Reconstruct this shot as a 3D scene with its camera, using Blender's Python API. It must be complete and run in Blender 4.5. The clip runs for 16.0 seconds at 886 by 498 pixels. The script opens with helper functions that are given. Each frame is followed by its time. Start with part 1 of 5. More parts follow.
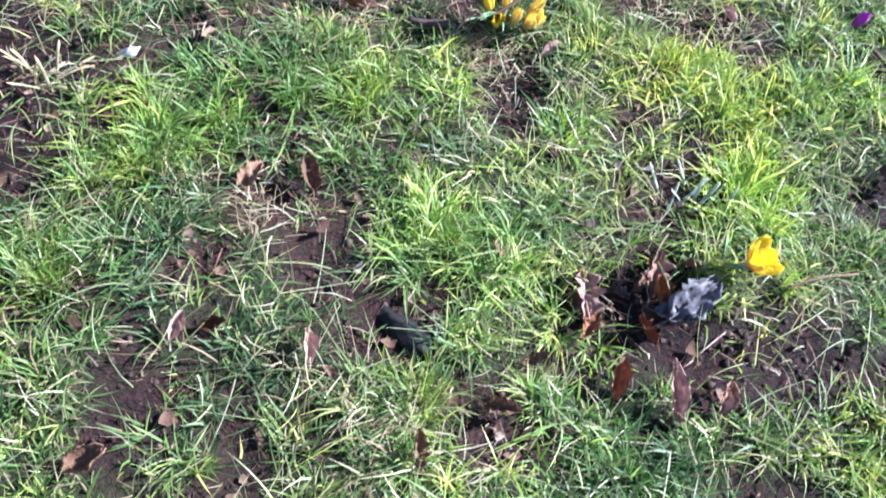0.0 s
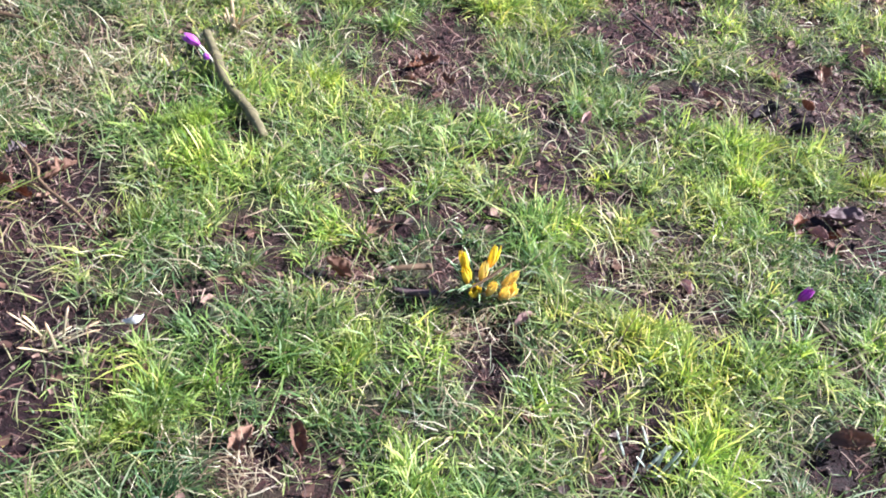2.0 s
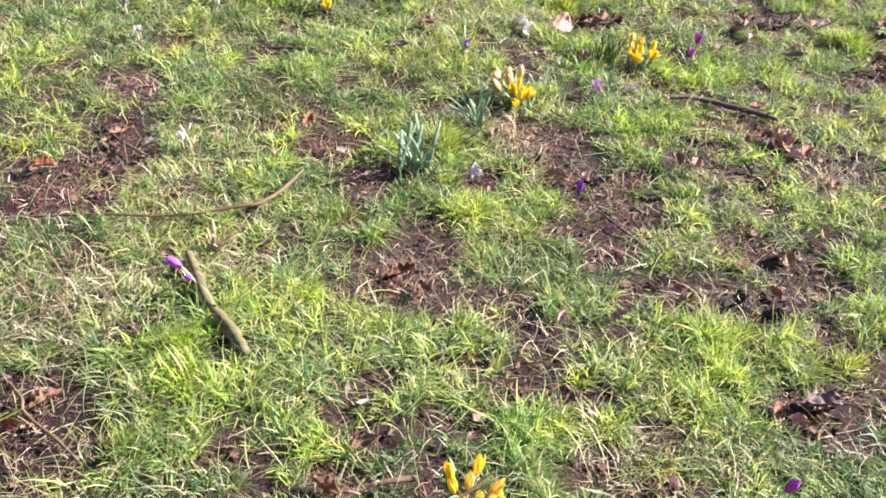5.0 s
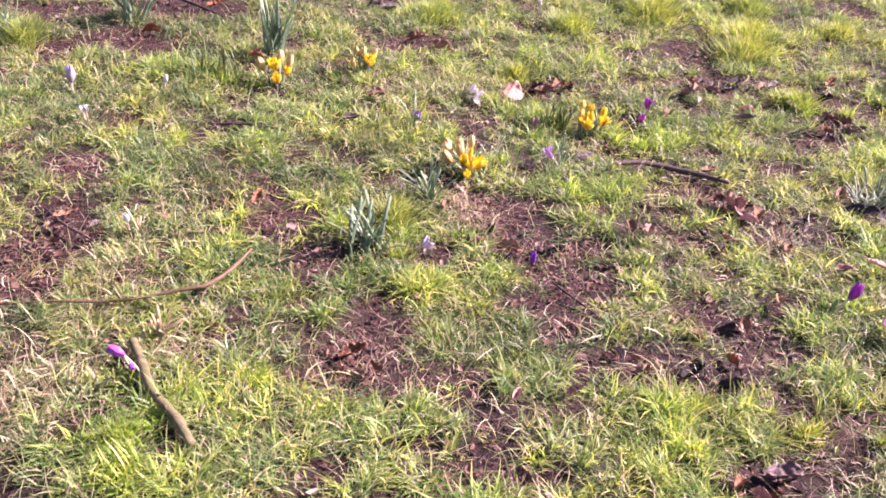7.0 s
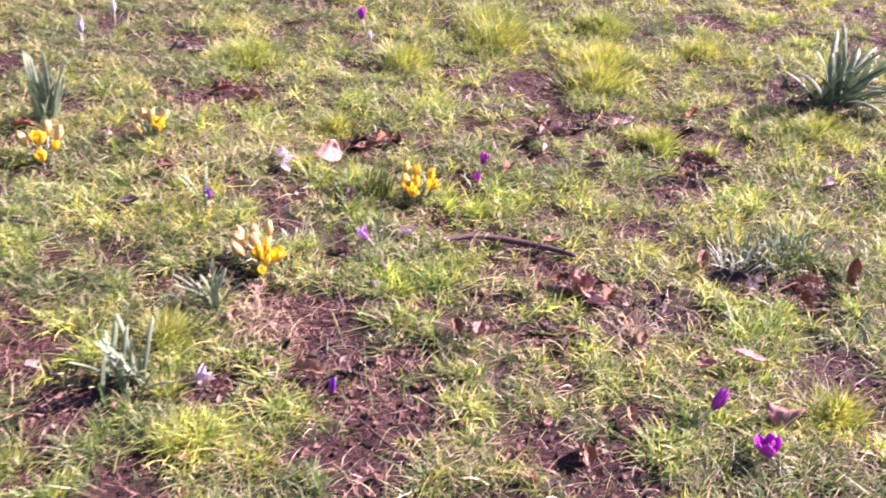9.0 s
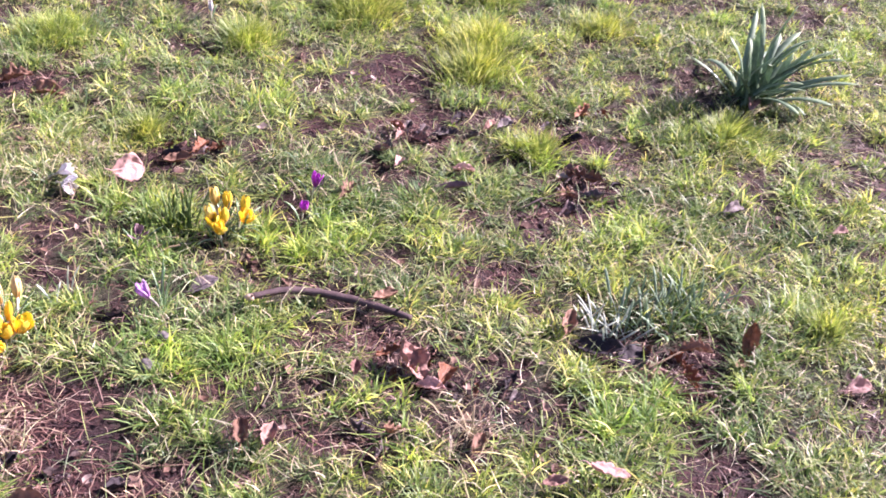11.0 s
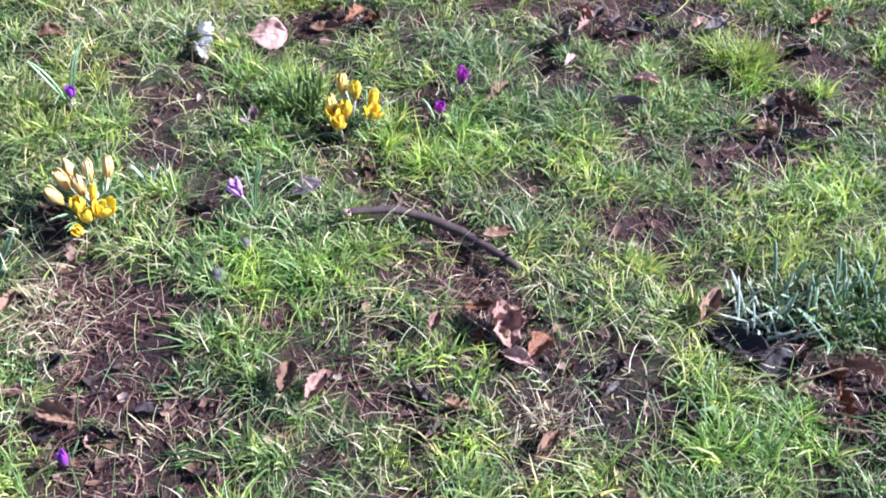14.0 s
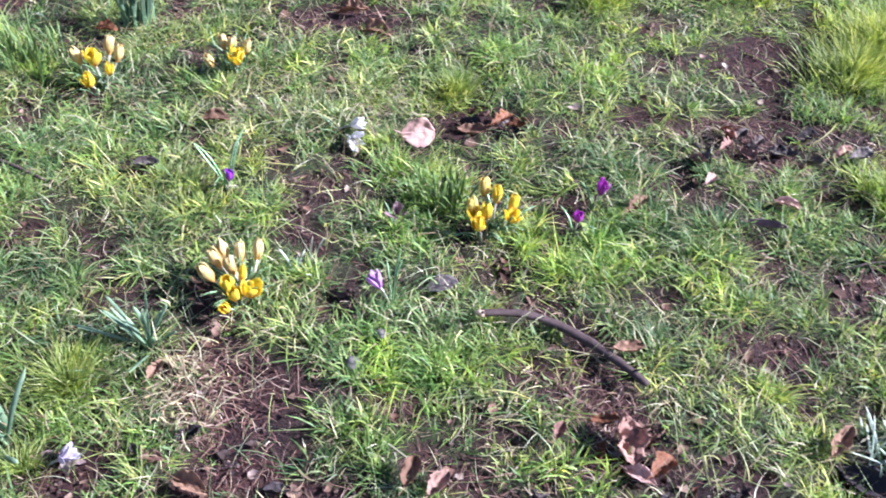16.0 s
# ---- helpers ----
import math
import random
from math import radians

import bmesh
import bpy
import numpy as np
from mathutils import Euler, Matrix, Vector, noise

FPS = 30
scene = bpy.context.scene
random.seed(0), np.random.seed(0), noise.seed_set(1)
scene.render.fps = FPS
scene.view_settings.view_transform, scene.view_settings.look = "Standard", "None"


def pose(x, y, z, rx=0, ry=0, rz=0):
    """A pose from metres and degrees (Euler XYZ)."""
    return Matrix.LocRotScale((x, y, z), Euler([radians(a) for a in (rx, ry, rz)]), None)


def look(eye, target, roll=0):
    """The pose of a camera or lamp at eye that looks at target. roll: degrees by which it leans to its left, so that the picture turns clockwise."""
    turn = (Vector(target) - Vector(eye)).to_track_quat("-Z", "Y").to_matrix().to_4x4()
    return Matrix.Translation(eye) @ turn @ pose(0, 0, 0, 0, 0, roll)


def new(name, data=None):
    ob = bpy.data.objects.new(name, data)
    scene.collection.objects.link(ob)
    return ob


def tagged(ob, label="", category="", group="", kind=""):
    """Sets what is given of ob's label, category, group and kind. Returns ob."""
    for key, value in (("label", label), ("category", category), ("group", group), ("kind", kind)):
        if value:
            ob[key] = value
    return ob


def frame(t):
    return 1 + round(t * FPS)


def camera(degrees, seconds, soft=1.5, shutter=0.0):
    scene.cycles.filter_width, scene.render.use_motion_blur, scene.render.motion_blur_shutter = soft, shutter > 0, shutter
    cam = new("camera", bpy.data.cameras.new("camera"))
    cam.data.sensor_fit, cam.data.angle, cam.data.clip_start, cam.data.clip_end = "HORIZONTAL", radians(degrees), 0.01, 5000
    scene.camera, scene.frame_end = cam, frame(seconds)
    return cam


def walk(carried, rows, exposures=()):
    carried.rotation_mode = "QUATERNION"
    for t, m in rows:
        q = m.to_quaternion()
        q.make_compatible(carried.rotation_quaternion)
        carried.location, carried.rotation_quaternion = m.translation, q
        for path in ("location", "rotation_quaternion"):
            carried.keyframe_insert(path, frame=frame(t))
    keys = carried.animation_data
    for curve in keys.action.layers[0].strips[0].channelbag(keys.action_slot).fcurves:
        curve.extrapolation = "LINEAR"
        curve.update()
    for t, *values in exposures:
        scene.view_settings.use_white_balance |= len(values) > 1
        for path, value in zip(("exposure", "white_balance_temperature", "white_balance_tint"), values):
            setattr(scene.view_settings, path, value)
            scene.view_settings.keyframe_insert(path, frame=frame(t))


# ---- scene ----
cam = camera(46.4, 16.0, 1.75, 0.3)
EXPOSURES = [(0.0, 1.91, 5170, 6), (1.5, 1.93, 5540, 12), (2.5, 1.84, 5660, 14), (3.0, 1.87, 5700, 13), (4.5, 2.0, 6180, 11), (7.0, 2.05, 6560, 45), (7.5, 2.08, 6580, 54), (8.0, 2.05, 6600, 66), (9.0, 2.16, 6580, 55), (9.5, 2.14, 6580, 60), (12.0, 1.92, 5500, 19), (13.0, 1.77, 5170, 13), (16.0, 1.78, 5290, 14)]
PATH = [
    (0, (0.123, 0.123, 0.932), (0.182, 1.219, -0.739), 8.2),
    (0.5, (0.12, 0.128, 0.969), (0.181, 1.318, -0.638), 9.0),
    (1, (0.114, 0.13, 1.0), (0.18, 1.408, -0.537), 9.4),
    (1.5, (0.114, 0.126, 1.025), (0.174, 1.477, -0.449), 9.0),
    (2, (0.105, 0.122, 1.044), (0.172, 1.53, -0.374), 8.8),
    (2.5, (0.103, 0.12, 1.059), (0.168, 1.579, -0.306), 8.2),
    (3, (0.103, 0.12, 1.072), (0.163, 1.625, -0.245), 7.4),
    (3.5, (0.103, 0.123, 1.078), (0.157, 1.668, -0.191), 6.8),
    (4, (0.108, 0.126, 1.086), (0.154, 1.704, -0.142), 6.0),
    (4.5, (0.109, 0.127, 1.092), (0.158, 1.734, -0.098), 5.6),
    (6.8, (0.127, 0.156, 1.095), (0.25, 1.851, 0.04), 4.9),
    (7, (0.139, 0.169, 1.105), (0.255, 1.866, 0.052), 4.6),
    (7.5, (0.198, 0.249, 1.116), (0.282, 1.947, 0.063), 3.3),
    (8, (0.26, 0.356, 1.117), (0.361, 2.05, 0.059), 2.6),
    (8.5, (0.321, 0.472, 1.101), (0.493, 2.164, 0.048), 2.7),
    (9, (0.379, 0.592, 1.097), (0.666, 2.266, 0.041), 3.7),
    (9.5, (0.428, 0.707, 1.092), (0.843, 2.352, 0.033), 5.4),
    (9.7, (0.479, 0.744, 1.09), (0.913, 2.384, 0.03), 5.5),
    (11.8, (0.759, 1.191, 1.05), (0.97, 2.694, -0.254), 6.3),
    (12, (0.788, 1.227, 1.038), (0.935, 2.704, -0.302), 6.1),
    (12.5, (0.831, 1.295, 1.011), (0.87, 2.676, -0.435), 5.8),
    (13, (0.872, 1.325, 1.01), (0.822, 2.622, -0.511), 4.2),
    (13.5, (0.91, 1.334, 1.036), (0.795, 2.611, -0.498), 2.0),
    (14, (0.927, 1.319, 1.072), (0.782, 2.665, -0.4), 1.9),
    (14.5, (0.93, 1.297, 1.093), (0.756, 2.692, -0.329), 2.3),
    (15, (0.93, 1.286, 1.105), (0.706, 2.699, -0.293), 2.1),
    (15.5, (0.924, 1.284, 1.107), (0.628, 2.709, -0.265), 1.4),
    (16, (0.896, 1.309, 1.113), (0.515, 2.726, -0.247), 0.6),
]
walk(cam, [(t, look(eye, target, roll)) for t, eye, target, roll in PATH], EXPOSURES)

# ---- world and sun ----
SUN_AZIMUTH, SUN_HEIGHT = 76.0, 32.0  # degrees clockwise from +y, and above the horizon
world = bpy.data.worlds.new("sky")
scene.world = world
world.use_nodes = True
wn = world.node_tree
sky = wn.nodes.new("ShaderNodeTexSky")
sky.sky_type, sky.sun_disc = "NISHITA", False
sky.sun_elevation, sky.sun_rotation = radians(SUN_HEIGHT), radians(SUN_AZIMUTH)
wn.nodes["Background"].inputs["Strength"].default_value = 0.045
wn.links.new(sky.outputs[0], wn.nodes["Background"].inputs["Color"])
sun = new("sun", bpy.data.lights.new("sun", "SUN"))
sun.data.energy, sun.data.angle, sun.data.color = 5.0, radians(0.6), (1.0, 0.94, 0.86)
a, h = radians(SUN_AZIMUTH), radians(SUN_HEIGHT)
sun.matrix_world = look((0, 0, 0), (-math.sin(a) * math.cos(h), -math.cos(a) * math.cos(h), -math.sin(h)))


# ---- materials ----
def material(name):
    m = bpy.data.materials.new(name)
    m.use_nodes = True
    return m, m.node_tree, m.node_tree.nodes["Principled BSDF"]


def ramp(nt, source, stops):
    r = nt.nodes.new("ShaderNodeValToRGB")
    els = r.color_ramp.elements
    els[0].position, els[0].color = stops[0][0], (*stops[0][1], 1)
    els[1].position, els[1].color = stops[-1][0], (*stops[-1][1], 1)
    for p, c in stops[1:-1]:
        els.new(p).color = (*c, 1)
    nt.links.new(source, r.inputs["Fac"])
    return r.outputs["Color"]


def noise_node(nt, scale, detail=4.0, rough=0.6):
    n = nt.nodes.new("ShaderNodeTexNoise")
    g = nt.nodes.new("ShaderNodeNewGeometry")
    nt.links.new(g.outputs["Position"], n.inputs["Vector"])
    n.inputs["Scale"].default_value, n.inputs["Detail"].default_value, n.inputs["Roughness"].default_value = scale, detail, rough
    return n.outputs["Fac"]


def mix(nt, fac, c1, c2, how="MIX"):
    m = nt.nodes.new("ShaderNodeMix")
    m.data_type, m.blend_type = "RGBA", how
    for key, value in ((0, fac), (6, c1), (7, c2)):
        if isinstance(value, (int, float)):
            m.inputs[key].default_value = value
        elif isinstance(value, tuple):
            m.inputs[key].default_value = (*value, 1)
        else:
            nt.links.new(value, m.inputs[key])
    return m.outputs[2]


def attribute(nt, name):
    n = nt.nodes.new("ShaderNodeAttribute")
    n.attribute_name = name
    return n.outputs["Fac"]


def bump(nt, shader, height, strength, distance):
    b = nt.nodes.new("ShaderNodeBump")
    b.inputs["Strength"].default_value, b.inputs["Distance"].default_value = strength, distance
    nt.links.new(height, b.inputs["Height"])
    nt.links.new(b.outputs[0], shader.inputs["Normal"])


def thin(nt, shader, colour, share):
    """Lets light through a thin leaf or petal."""
    t = nt.nodes.new("ShaderNodeBsdfTranslucent")
    m = nt.nodes.new("ShaderNodeMixShader")
    nt.links.new(colour, t.inputs["Color"])
    m.inputs[0].default_value = share
    nt.links.new(shader.outputs[0], m.inputs[1])
    nt.links.new(t.outputs[0], m.inputs[2])
    nt.links.new(m.outputs[0], nt.nodes["Material Output"].inputs["Surface"])


def island(nt):
    return nt.nodes.new("ShaderNodeNewGeometry").outputs["Random Per Island"]


def object_random(nt):
    return nt.nodes.new("ShaderNodeObjectInfo").outputs["Random"]


def grass_material(name, stops, fresh_stops=None):
    """Colour by blade; fresh_stops: the blades of the lusher plants."""
    m, nt, p = material(name)
    blade = ramp(nt, island(nt), stops)
    if fresh_stops:
        blade = mix(nt, attribute(nt, "fresh"), blade, ramp(nt, island(nt), fresh_stops))
    drift = ramp(nt, noise_node(nt, 3.2, 2), [(0.35, (0.86, 0.96, 0.85)), (0.5, (0.99, 1.0, 0.92)), (0.68, (1.18, 1.1, 0.82))])
    drift = mix(nt, 1.0, drift, ramp(nt, noise_node(nt, 15, 2), [(0.35, (0.76, 0.82, 0.88)), (0.5, (1.0, 1.0, 1.0)), (0.66, (1.25, 1.22, 0.86))]), "MULTIPLY")
    c = mix(nt, 1.0, blade, drift, "MULTIPLY")
    if fresh_stops:
        # Brightness by plant; its dark bluish end also stands for shade.
        c = mix(nt, 1.0, c, ramp(nt, attribute(nt, "tone_and_shade"), [(0.0, (0.55, 0.66, 0.7)), (0.5, (1.12, 1.12, 1.06)), (1.0, (1.55, 1.5, 1.14))]), "MULTIPLY")
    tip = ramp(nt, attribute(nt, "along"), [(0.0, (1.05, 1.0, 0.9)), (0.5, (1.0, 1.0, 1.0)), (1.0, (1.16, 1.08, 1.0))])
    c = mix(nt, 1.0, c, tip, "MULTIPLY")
    nt.links.new(c, p.inputs["Base Color"])
    p.inputs["Roughness"].default_value = 0.46
    p.inputs["Specular IOR Level"].default_value = 0.36
    through_colour = mix(nt, 1.0, c, (1.2, 1.2, 0.68), "MULTIPLY")
    thin(nt, p, through_colour, 0.45)
    return m


def straw_material(name, stops):
    m, nt, p = material(name)
    c = ramp(nt, island(nt), stops)
    nt.links.new(c, p.inputs["Base Color"])
    p.inputs["Roughness"].default_value = 0.5
    thin(nt, p, c, 0.25)
    return m


def soil_material():
    m, nt, p = material("soil")
    fine = noise_node(nt, 160, 6, 0.7)
    dirt = ramp(nt, fine, [(0.3, (0.012, 0.007, 0.008)), (0.5, (0.036, 0.016, 0.019)), (0.72, (0.115, 0.05, 0.054))])
    patch = ramp(nt, noise_node(nt, 9, 3), [(0.35, (0.75, 0.72, 0.78)), (0.65, (1.3, 1.1, 1.0))])
    dirt = mix(nt, 1.0, dirt, patch, "MULTIPLY")
    thatch = ramp(nt, noise_node(nt, 90, 5, 0.7), [(0.3, (0.02, 0.022, 0.011)), (0.55, (0.048, 0.05, 0.024)), (0.75, (0.11, 0.1, 0.055))])
    dirt = mix(nt, attribute(nt, "wet"), dirt, mix(nt, 1.0, dirt, (0.52, 0.54, 0.6), "MULTIPLY"))
    c = mix(nt, attribute(nt, "bare"), thatch, dirt)
    sward = ramp(nt, noise_node(nt, 70, 6, 0.75), [(0.3, (0.024, 0.034, 0.014)), (0.52, (0.075, 0.092, 0.036)), (0.72, (0.15, 0.162, 0.075))])
    sward = mix(nt, 1.0, sward, ramp(nt, noise_node(nt, 2.5, 4), [(0.3, (0.75, 0.78, 0.7)), (0.7, (1.25, 1.2, 1.1))]), "MULTIPLY")
    c = mix(nt, attribute(nt, "sward"), c, sward)
    nt.links.new(c, p.inputs["Base Color"])
    damp = ramp(nt, noise_node(nt, 26, 3), [(0.38, (0.6, 0.6, 0.6)), (0.58, (0.88, 0.88, 0.88))])
    nt.links.new(damp, p.inputs["Roughness"])
    p.inputs["Specular IOR Level"].default_value = 0.25
    bump(nt, p, fine, 1.0, 0.012)
    return m


def litter_material(name, stops, share=0.15, rough=0.6, by_object=False, grain=240):
    """Dead leaves, crumbs, twigs: colour by piece, with veins and stains."""
    m, nt, p = material(name)
    c = ramp(nt, object_random(nt) if by_object else island(nt), stops)
    stain = ramp(nt, noise_node(nt, 70, 5, 0.7), [(0.3, (0.62, 0.58, 0.56)), (0.6, (1.08, 1.05, 1.0))])
    c = mix(nt, 1.0, c, stain, "MULTIPLY")
    nt.links.new(c, p.inputs["Base Color"])
    p.inputs["Roughness"].default_value = rough
    p.inputs["Specular IOR Level"].default_value = 0.3
    bump(nt, p, noise_node(nt, grain, 5, 0.7), 0.6, 0.002)
    if share:
        thin(nt, p, c, share)
    return m


def petal_material(name, base, tip, share, vein=(0.85, 0.85, 0.85), rough=0.42):
    """base and tip: colours at the foot and the end of the petal; fine long veins."""
    m, nt, p = material(name)
    c = ramp(nt, attribute(nt, "along"), [(0.05, base), (0.5, tip), (1.0, tip)])
    w = nt.nodes.new("ShaderNodeTexNoise")
    cmb = nt.nodes.new("ShaderNodeCombineXYZ")
    nt.links.new(attribute(nt, "across"), cmb.inputs[0])
    nt.links.new(object_random(nt), cmb.inputs[1])
    nt.links.new(cmb.outputs[0], w.inputs["Vector"])
    w.inputs["Scale"].default_value, w.inputs["Detail"].default_value = 9, 3
    c = mix(nt, 1.0, c, ramp(nt, w.outputs["Fac"], [(0.35, vein), (0.55, (1, 1, 1))]), "MULTIPLY")
    c = mix(nt, 1.0, c, ramp(nt, object_random(nt), [(0.0, (0.9, 0.86, 0.85)), (1.0, (1.06, 1.05, 1.08))]), "MULTIPLY")
    nt.links.new(c, p.inputs["Base Color"])
    p.inputs["Roughness"].default_value = rough
    p.inputs["Sheen Weight"].default_value = 0.15
    bump(nt, p, w.outputs["Fac"], 0.35, 0.001)
    thin(nt, p, c, share)
    return m


def leaf_material(name, dark, light, stripe=None, share=0.25, rough=0.35):
    m, nt, p = material(name)
    c = ramp(nt, noise_node(nt, 60, 3), [(0.3, dark), (0.7, light)])
    if stripe:
        band = ramp(nt, attribute(nt, "across"), [(0.40, (0, 0, 0)), (0.45, (1, 1, 1)), (0.55, (1, 1, 1)), (0.6, (0, 0, 0))])
        c = mix(nt, band, c, stripe)
    c = mix(nt, 1.0, c, ramp(nt, attribute(nt, "along"), [(0.0, (1.1, 1.15, 0.95)), (0.6, (1.05, 1.05, 1.05)), (0.85, (1.6, 1.5, 1.4)), (1.0, (2.2, 1.9, 1.7))]), "MULTIPLY")
    nt.links.new(c, p.inputs["Base Color"])
    p.inputs["Roughness"].default_value = rough
    bump(nt, p, noise_node(nt, 300, 3), 0.25, 0.001)
    thin(nt, p, c, share)
    return m


GREENS = [(0.0, (0.068, 0.12, 0.058)), (0.3, (0.133, 0.204, 0.095)), (0.6, (0.208, 0.283, 0.132)), (0.85, (0.325, 0.373, 0.188)), (0.95, (0.45, 0.43, 0.255)), (1.0, (0.63, 0.57, 0.43))]
FRESH = [(0.0, (0.074, 0.143, 0.042)), (0.4, (0.163, 0.27, 0.072)), (0.75, (0.288, 0.392, 0.114)), (0.93, (0.405, 0.465, 0.185)), (1.0, (0.59, 0.57, 0.4))]
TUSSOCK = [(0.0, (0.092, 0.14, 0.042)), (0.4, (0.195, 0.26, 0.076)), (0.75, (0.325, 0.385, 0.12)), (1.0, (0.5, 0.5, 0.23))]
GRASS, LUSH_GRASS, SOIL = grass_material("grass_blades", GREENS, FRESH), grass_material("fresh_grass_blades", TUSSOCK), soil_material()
STRAGGLE = grass_material("long_grass_blades", [(0.0, (0.19, 0.25, 0.12)), (0.4, (0.36, 0.42, 0.23)), (0.7, (0.52, 0.53, 0.35)), (1.0, (0.74, 0.7, 0.56))])
STRAW = straw_material("dead_grass", [(0.0, (0.15, 0.095, 0.06)), (0.4, (0.3, 0.215, 0.13)), (0.75, (0.48, 0.4, 0.25)), (1.0, (0.68, 0.62, 0.46))])
FIBRE = straw_material("dead_stalks", [(0.0, (0.075, 0.034, 0.03)), (0.45, (0.2, 0.1, 0.08)), (0.8, (0.35, 0.21, 0.165)), (1.0, (0.58, 0.44, 0.36))])
CRUMB = litter_material("soil_crumbs", [(0.0, (0.024, 0.014, 0.015)), (0.7, (0.06, 0.036, 0.035)), (1.0, (0.13, 0.088, 0.08))], 0, 0.85)
SCRAP = litter_material("leaf_scraps", [(0.0, (0.035, 0.022, 0.024)), (0.4, (0.12, 0.06, 0.045)), (0.7, (0.22, 0.125, 0.095)), (0.9, (0.28, 0.18, 0.15)), (1.0, (0.44, 0.36, 0.34))])
LEAF_BROWN = litter_material("brown_dead_leaf", [(0.0, (0.18, 0.1, 0.07)), (0.5, (0.3, 0.17, 0.12)), (1.0, (0.42, 0.27, 0.2))], 0.3, 0.62, True)
LEAF_RUST = litter_material("rust_dead_leaf", [(0.0, (0.19, 0.075, 0.042)), (1.0, (0.34, 0.145, 0.08))], 0.25, 0.5, True)
LEAF_PALE = litter_material("pale_dead_leaf", [(0.0, (0.42, 0.27, 0.26)), (1.0, (0.66, 0.44, 0.42))], 0.3, 0.62, True)
LEAF_PINK = litter_material("pink_dead_leaf", [(0.0, (0.24, 0.125, 0.11)), (1.0, (0.4, 0.24, 0.21))], 0.25, 0.6, True)
LEAF_GREY = litter_material("grey_dead_leaf", [(0.0, (0.09, 0.07, 0.075)), (1.0, (0.2, 0.165, 0.175))], 0.12, 0.58, True)
LEAF_PLUM = litter_material("plum_dead_leaf", [(0.0, (0.024, 0.018, 0.024)), (1.0, (0.045, 0.034, 0.042))], 0.05, 0.75, True)
LEAF_SLATE = litter_material("slate_dead_leaf", [(0.0, (0.14, 0.13, 0.17)), (1.0, (0.22, 0.21, 0.26))], 0.1, 0.4, True)
LEAF_LILAC = litter_material("lilac_dead_leaf", [(0.0, (0.15, 0.1, 0.11)), (1.0, (0.32, 0.235, 0.255))], 0.2, 0.6, True)
BARK_DARK = litter_material("dark_bark", [(0.0, (0.065, 0.042, 0.046)), (1.0, (0.1, 0.066, 0.07))], 0, 0.7, True, 320)
BARK_MOSS = litter_material("mossy_bark", [(0.0, (0.11, 0.097, 0.052)), (1.0, (0.15, 0.132, 0.075))], 0, 0.8, True, 200)
BARK_TAN = litter_material("tan_bark", [(0.0, (0.1, 0.062, 0.037)), (1.0, (0.17, 0.11, 0.068))], 0, 0.6, True, 300)
BARK_OLIVE = litter_material("olive_bark", [(0.0, (0.085, 0.06, 0.036)), (1.0, (0.1, 0.07, 0.042))], 0, 0.7, True, 260)
WOOD_PALE = litter_material("pale_broken_wood", [(0.0, (0.42, 0.3, 0.24)), (1.0, (0.5, 0.37, 0.3))], 0, 0.7, True)
STONE_DARK = litter_material("wet_black_stone", [(0.0, (0.016, 0.015, 0.019)), (1.0, (0.028, 0.026, 0.032))], 0, 0.75, True, 180)
STONE = litter_material("dark_stone", [(0.0, (0.09, 0.08, 0.085)), (1.0, (0.16, 0.145, 0.15))], 0, 0.6, True, 180)
YELLOW = petal_material("yellow_petal", (0.9, 0.55, 0.015), (0.95, 0.8, 0.06), 0.55)
CREAM = petal_material("cream_petal", (0.66, 0.38, 0.08), (0.78, 0.58, 0.24), 0.28)
APRICOT = petal_material("apricot_petal", (0.86, 0.56, 0.1), (0.94, 0.8, 0.26), 0.5)
PURPLE = petal_material("purple_petal", (0.36, 0.02, 0.34), (0.54, 0.05, 0.54), 0.4, (0.65, 0.6, 0.75))
VIOLET = petal_material("violet_petal", (0.24, 0.03, 0.38), (0.39, 0.06, 0.62), 0.38, (0.6, 0.6, 0.75))
MAGENTA = petal_material("magenta_petal", (0.52, 0.06, 0.52), (0.64, 0.15, 0.74), 0.4, (0.7, 0.6, 0.75))
ORCHID = petal_material("orchid_petal", (0.52, 0.2, 0.58), (0.68, 0.4, 0.74), 0.4)
LILAC = petal_material("lilac_petal", (0.42, 0.34, 0.5), (0.64, 0.58, 0.68), 0.3, (0.7, 0.65, 0.85))
WHITE = petal_material("white_petal", (0.72, 0.7, 0.7), (0.82, 0.8, 0.82), 0.35)
FADED = petal_material("faded_petal", (0.16, 0.1, 0.11), (0.28, 0.17, 0.19), 0.25)
TUBE = petal_material("pale_flower_tube", (0.42, 0.47, 0.26), (0.68, 0.64, 0.55), 0.3)
STIGMA = petal_material("orange_stigma", (0.8, 0.3, 0.02), (0.9, 0.35, 0.02), 0.1)
CROCUS_LEAF = leaf_material("crocus_leaf", (0.06, 0.14, 0.05), (0.1, 0.2, 0.07), (0.62, 0.66, 0.56))
DAFFODIL_LEAF = leaf_material("daffodil_leaf", (0.13, 0.205, 0.14), (0.25, 0.335, 0.235), None, 0.4, 0.42)
GRASSY_LEAF = leaf_material("grassy_leaf", (0.075, 0.125, 0.04), (0.15, 0.22, 0.075), None, 0.4, 0.42)
DRY_LEAF = leaf_material("dry_leaf", (0.34, 0.265, 0.17), (0.5, 0.42, 0.3), None, 0.35, 0.5)
SILVER_LEAF = leaf_material("silvery_leaf", (0.32, 0.38, 0.34), (0.52, 0.57, 0.52), None, 0.4, 0.34)


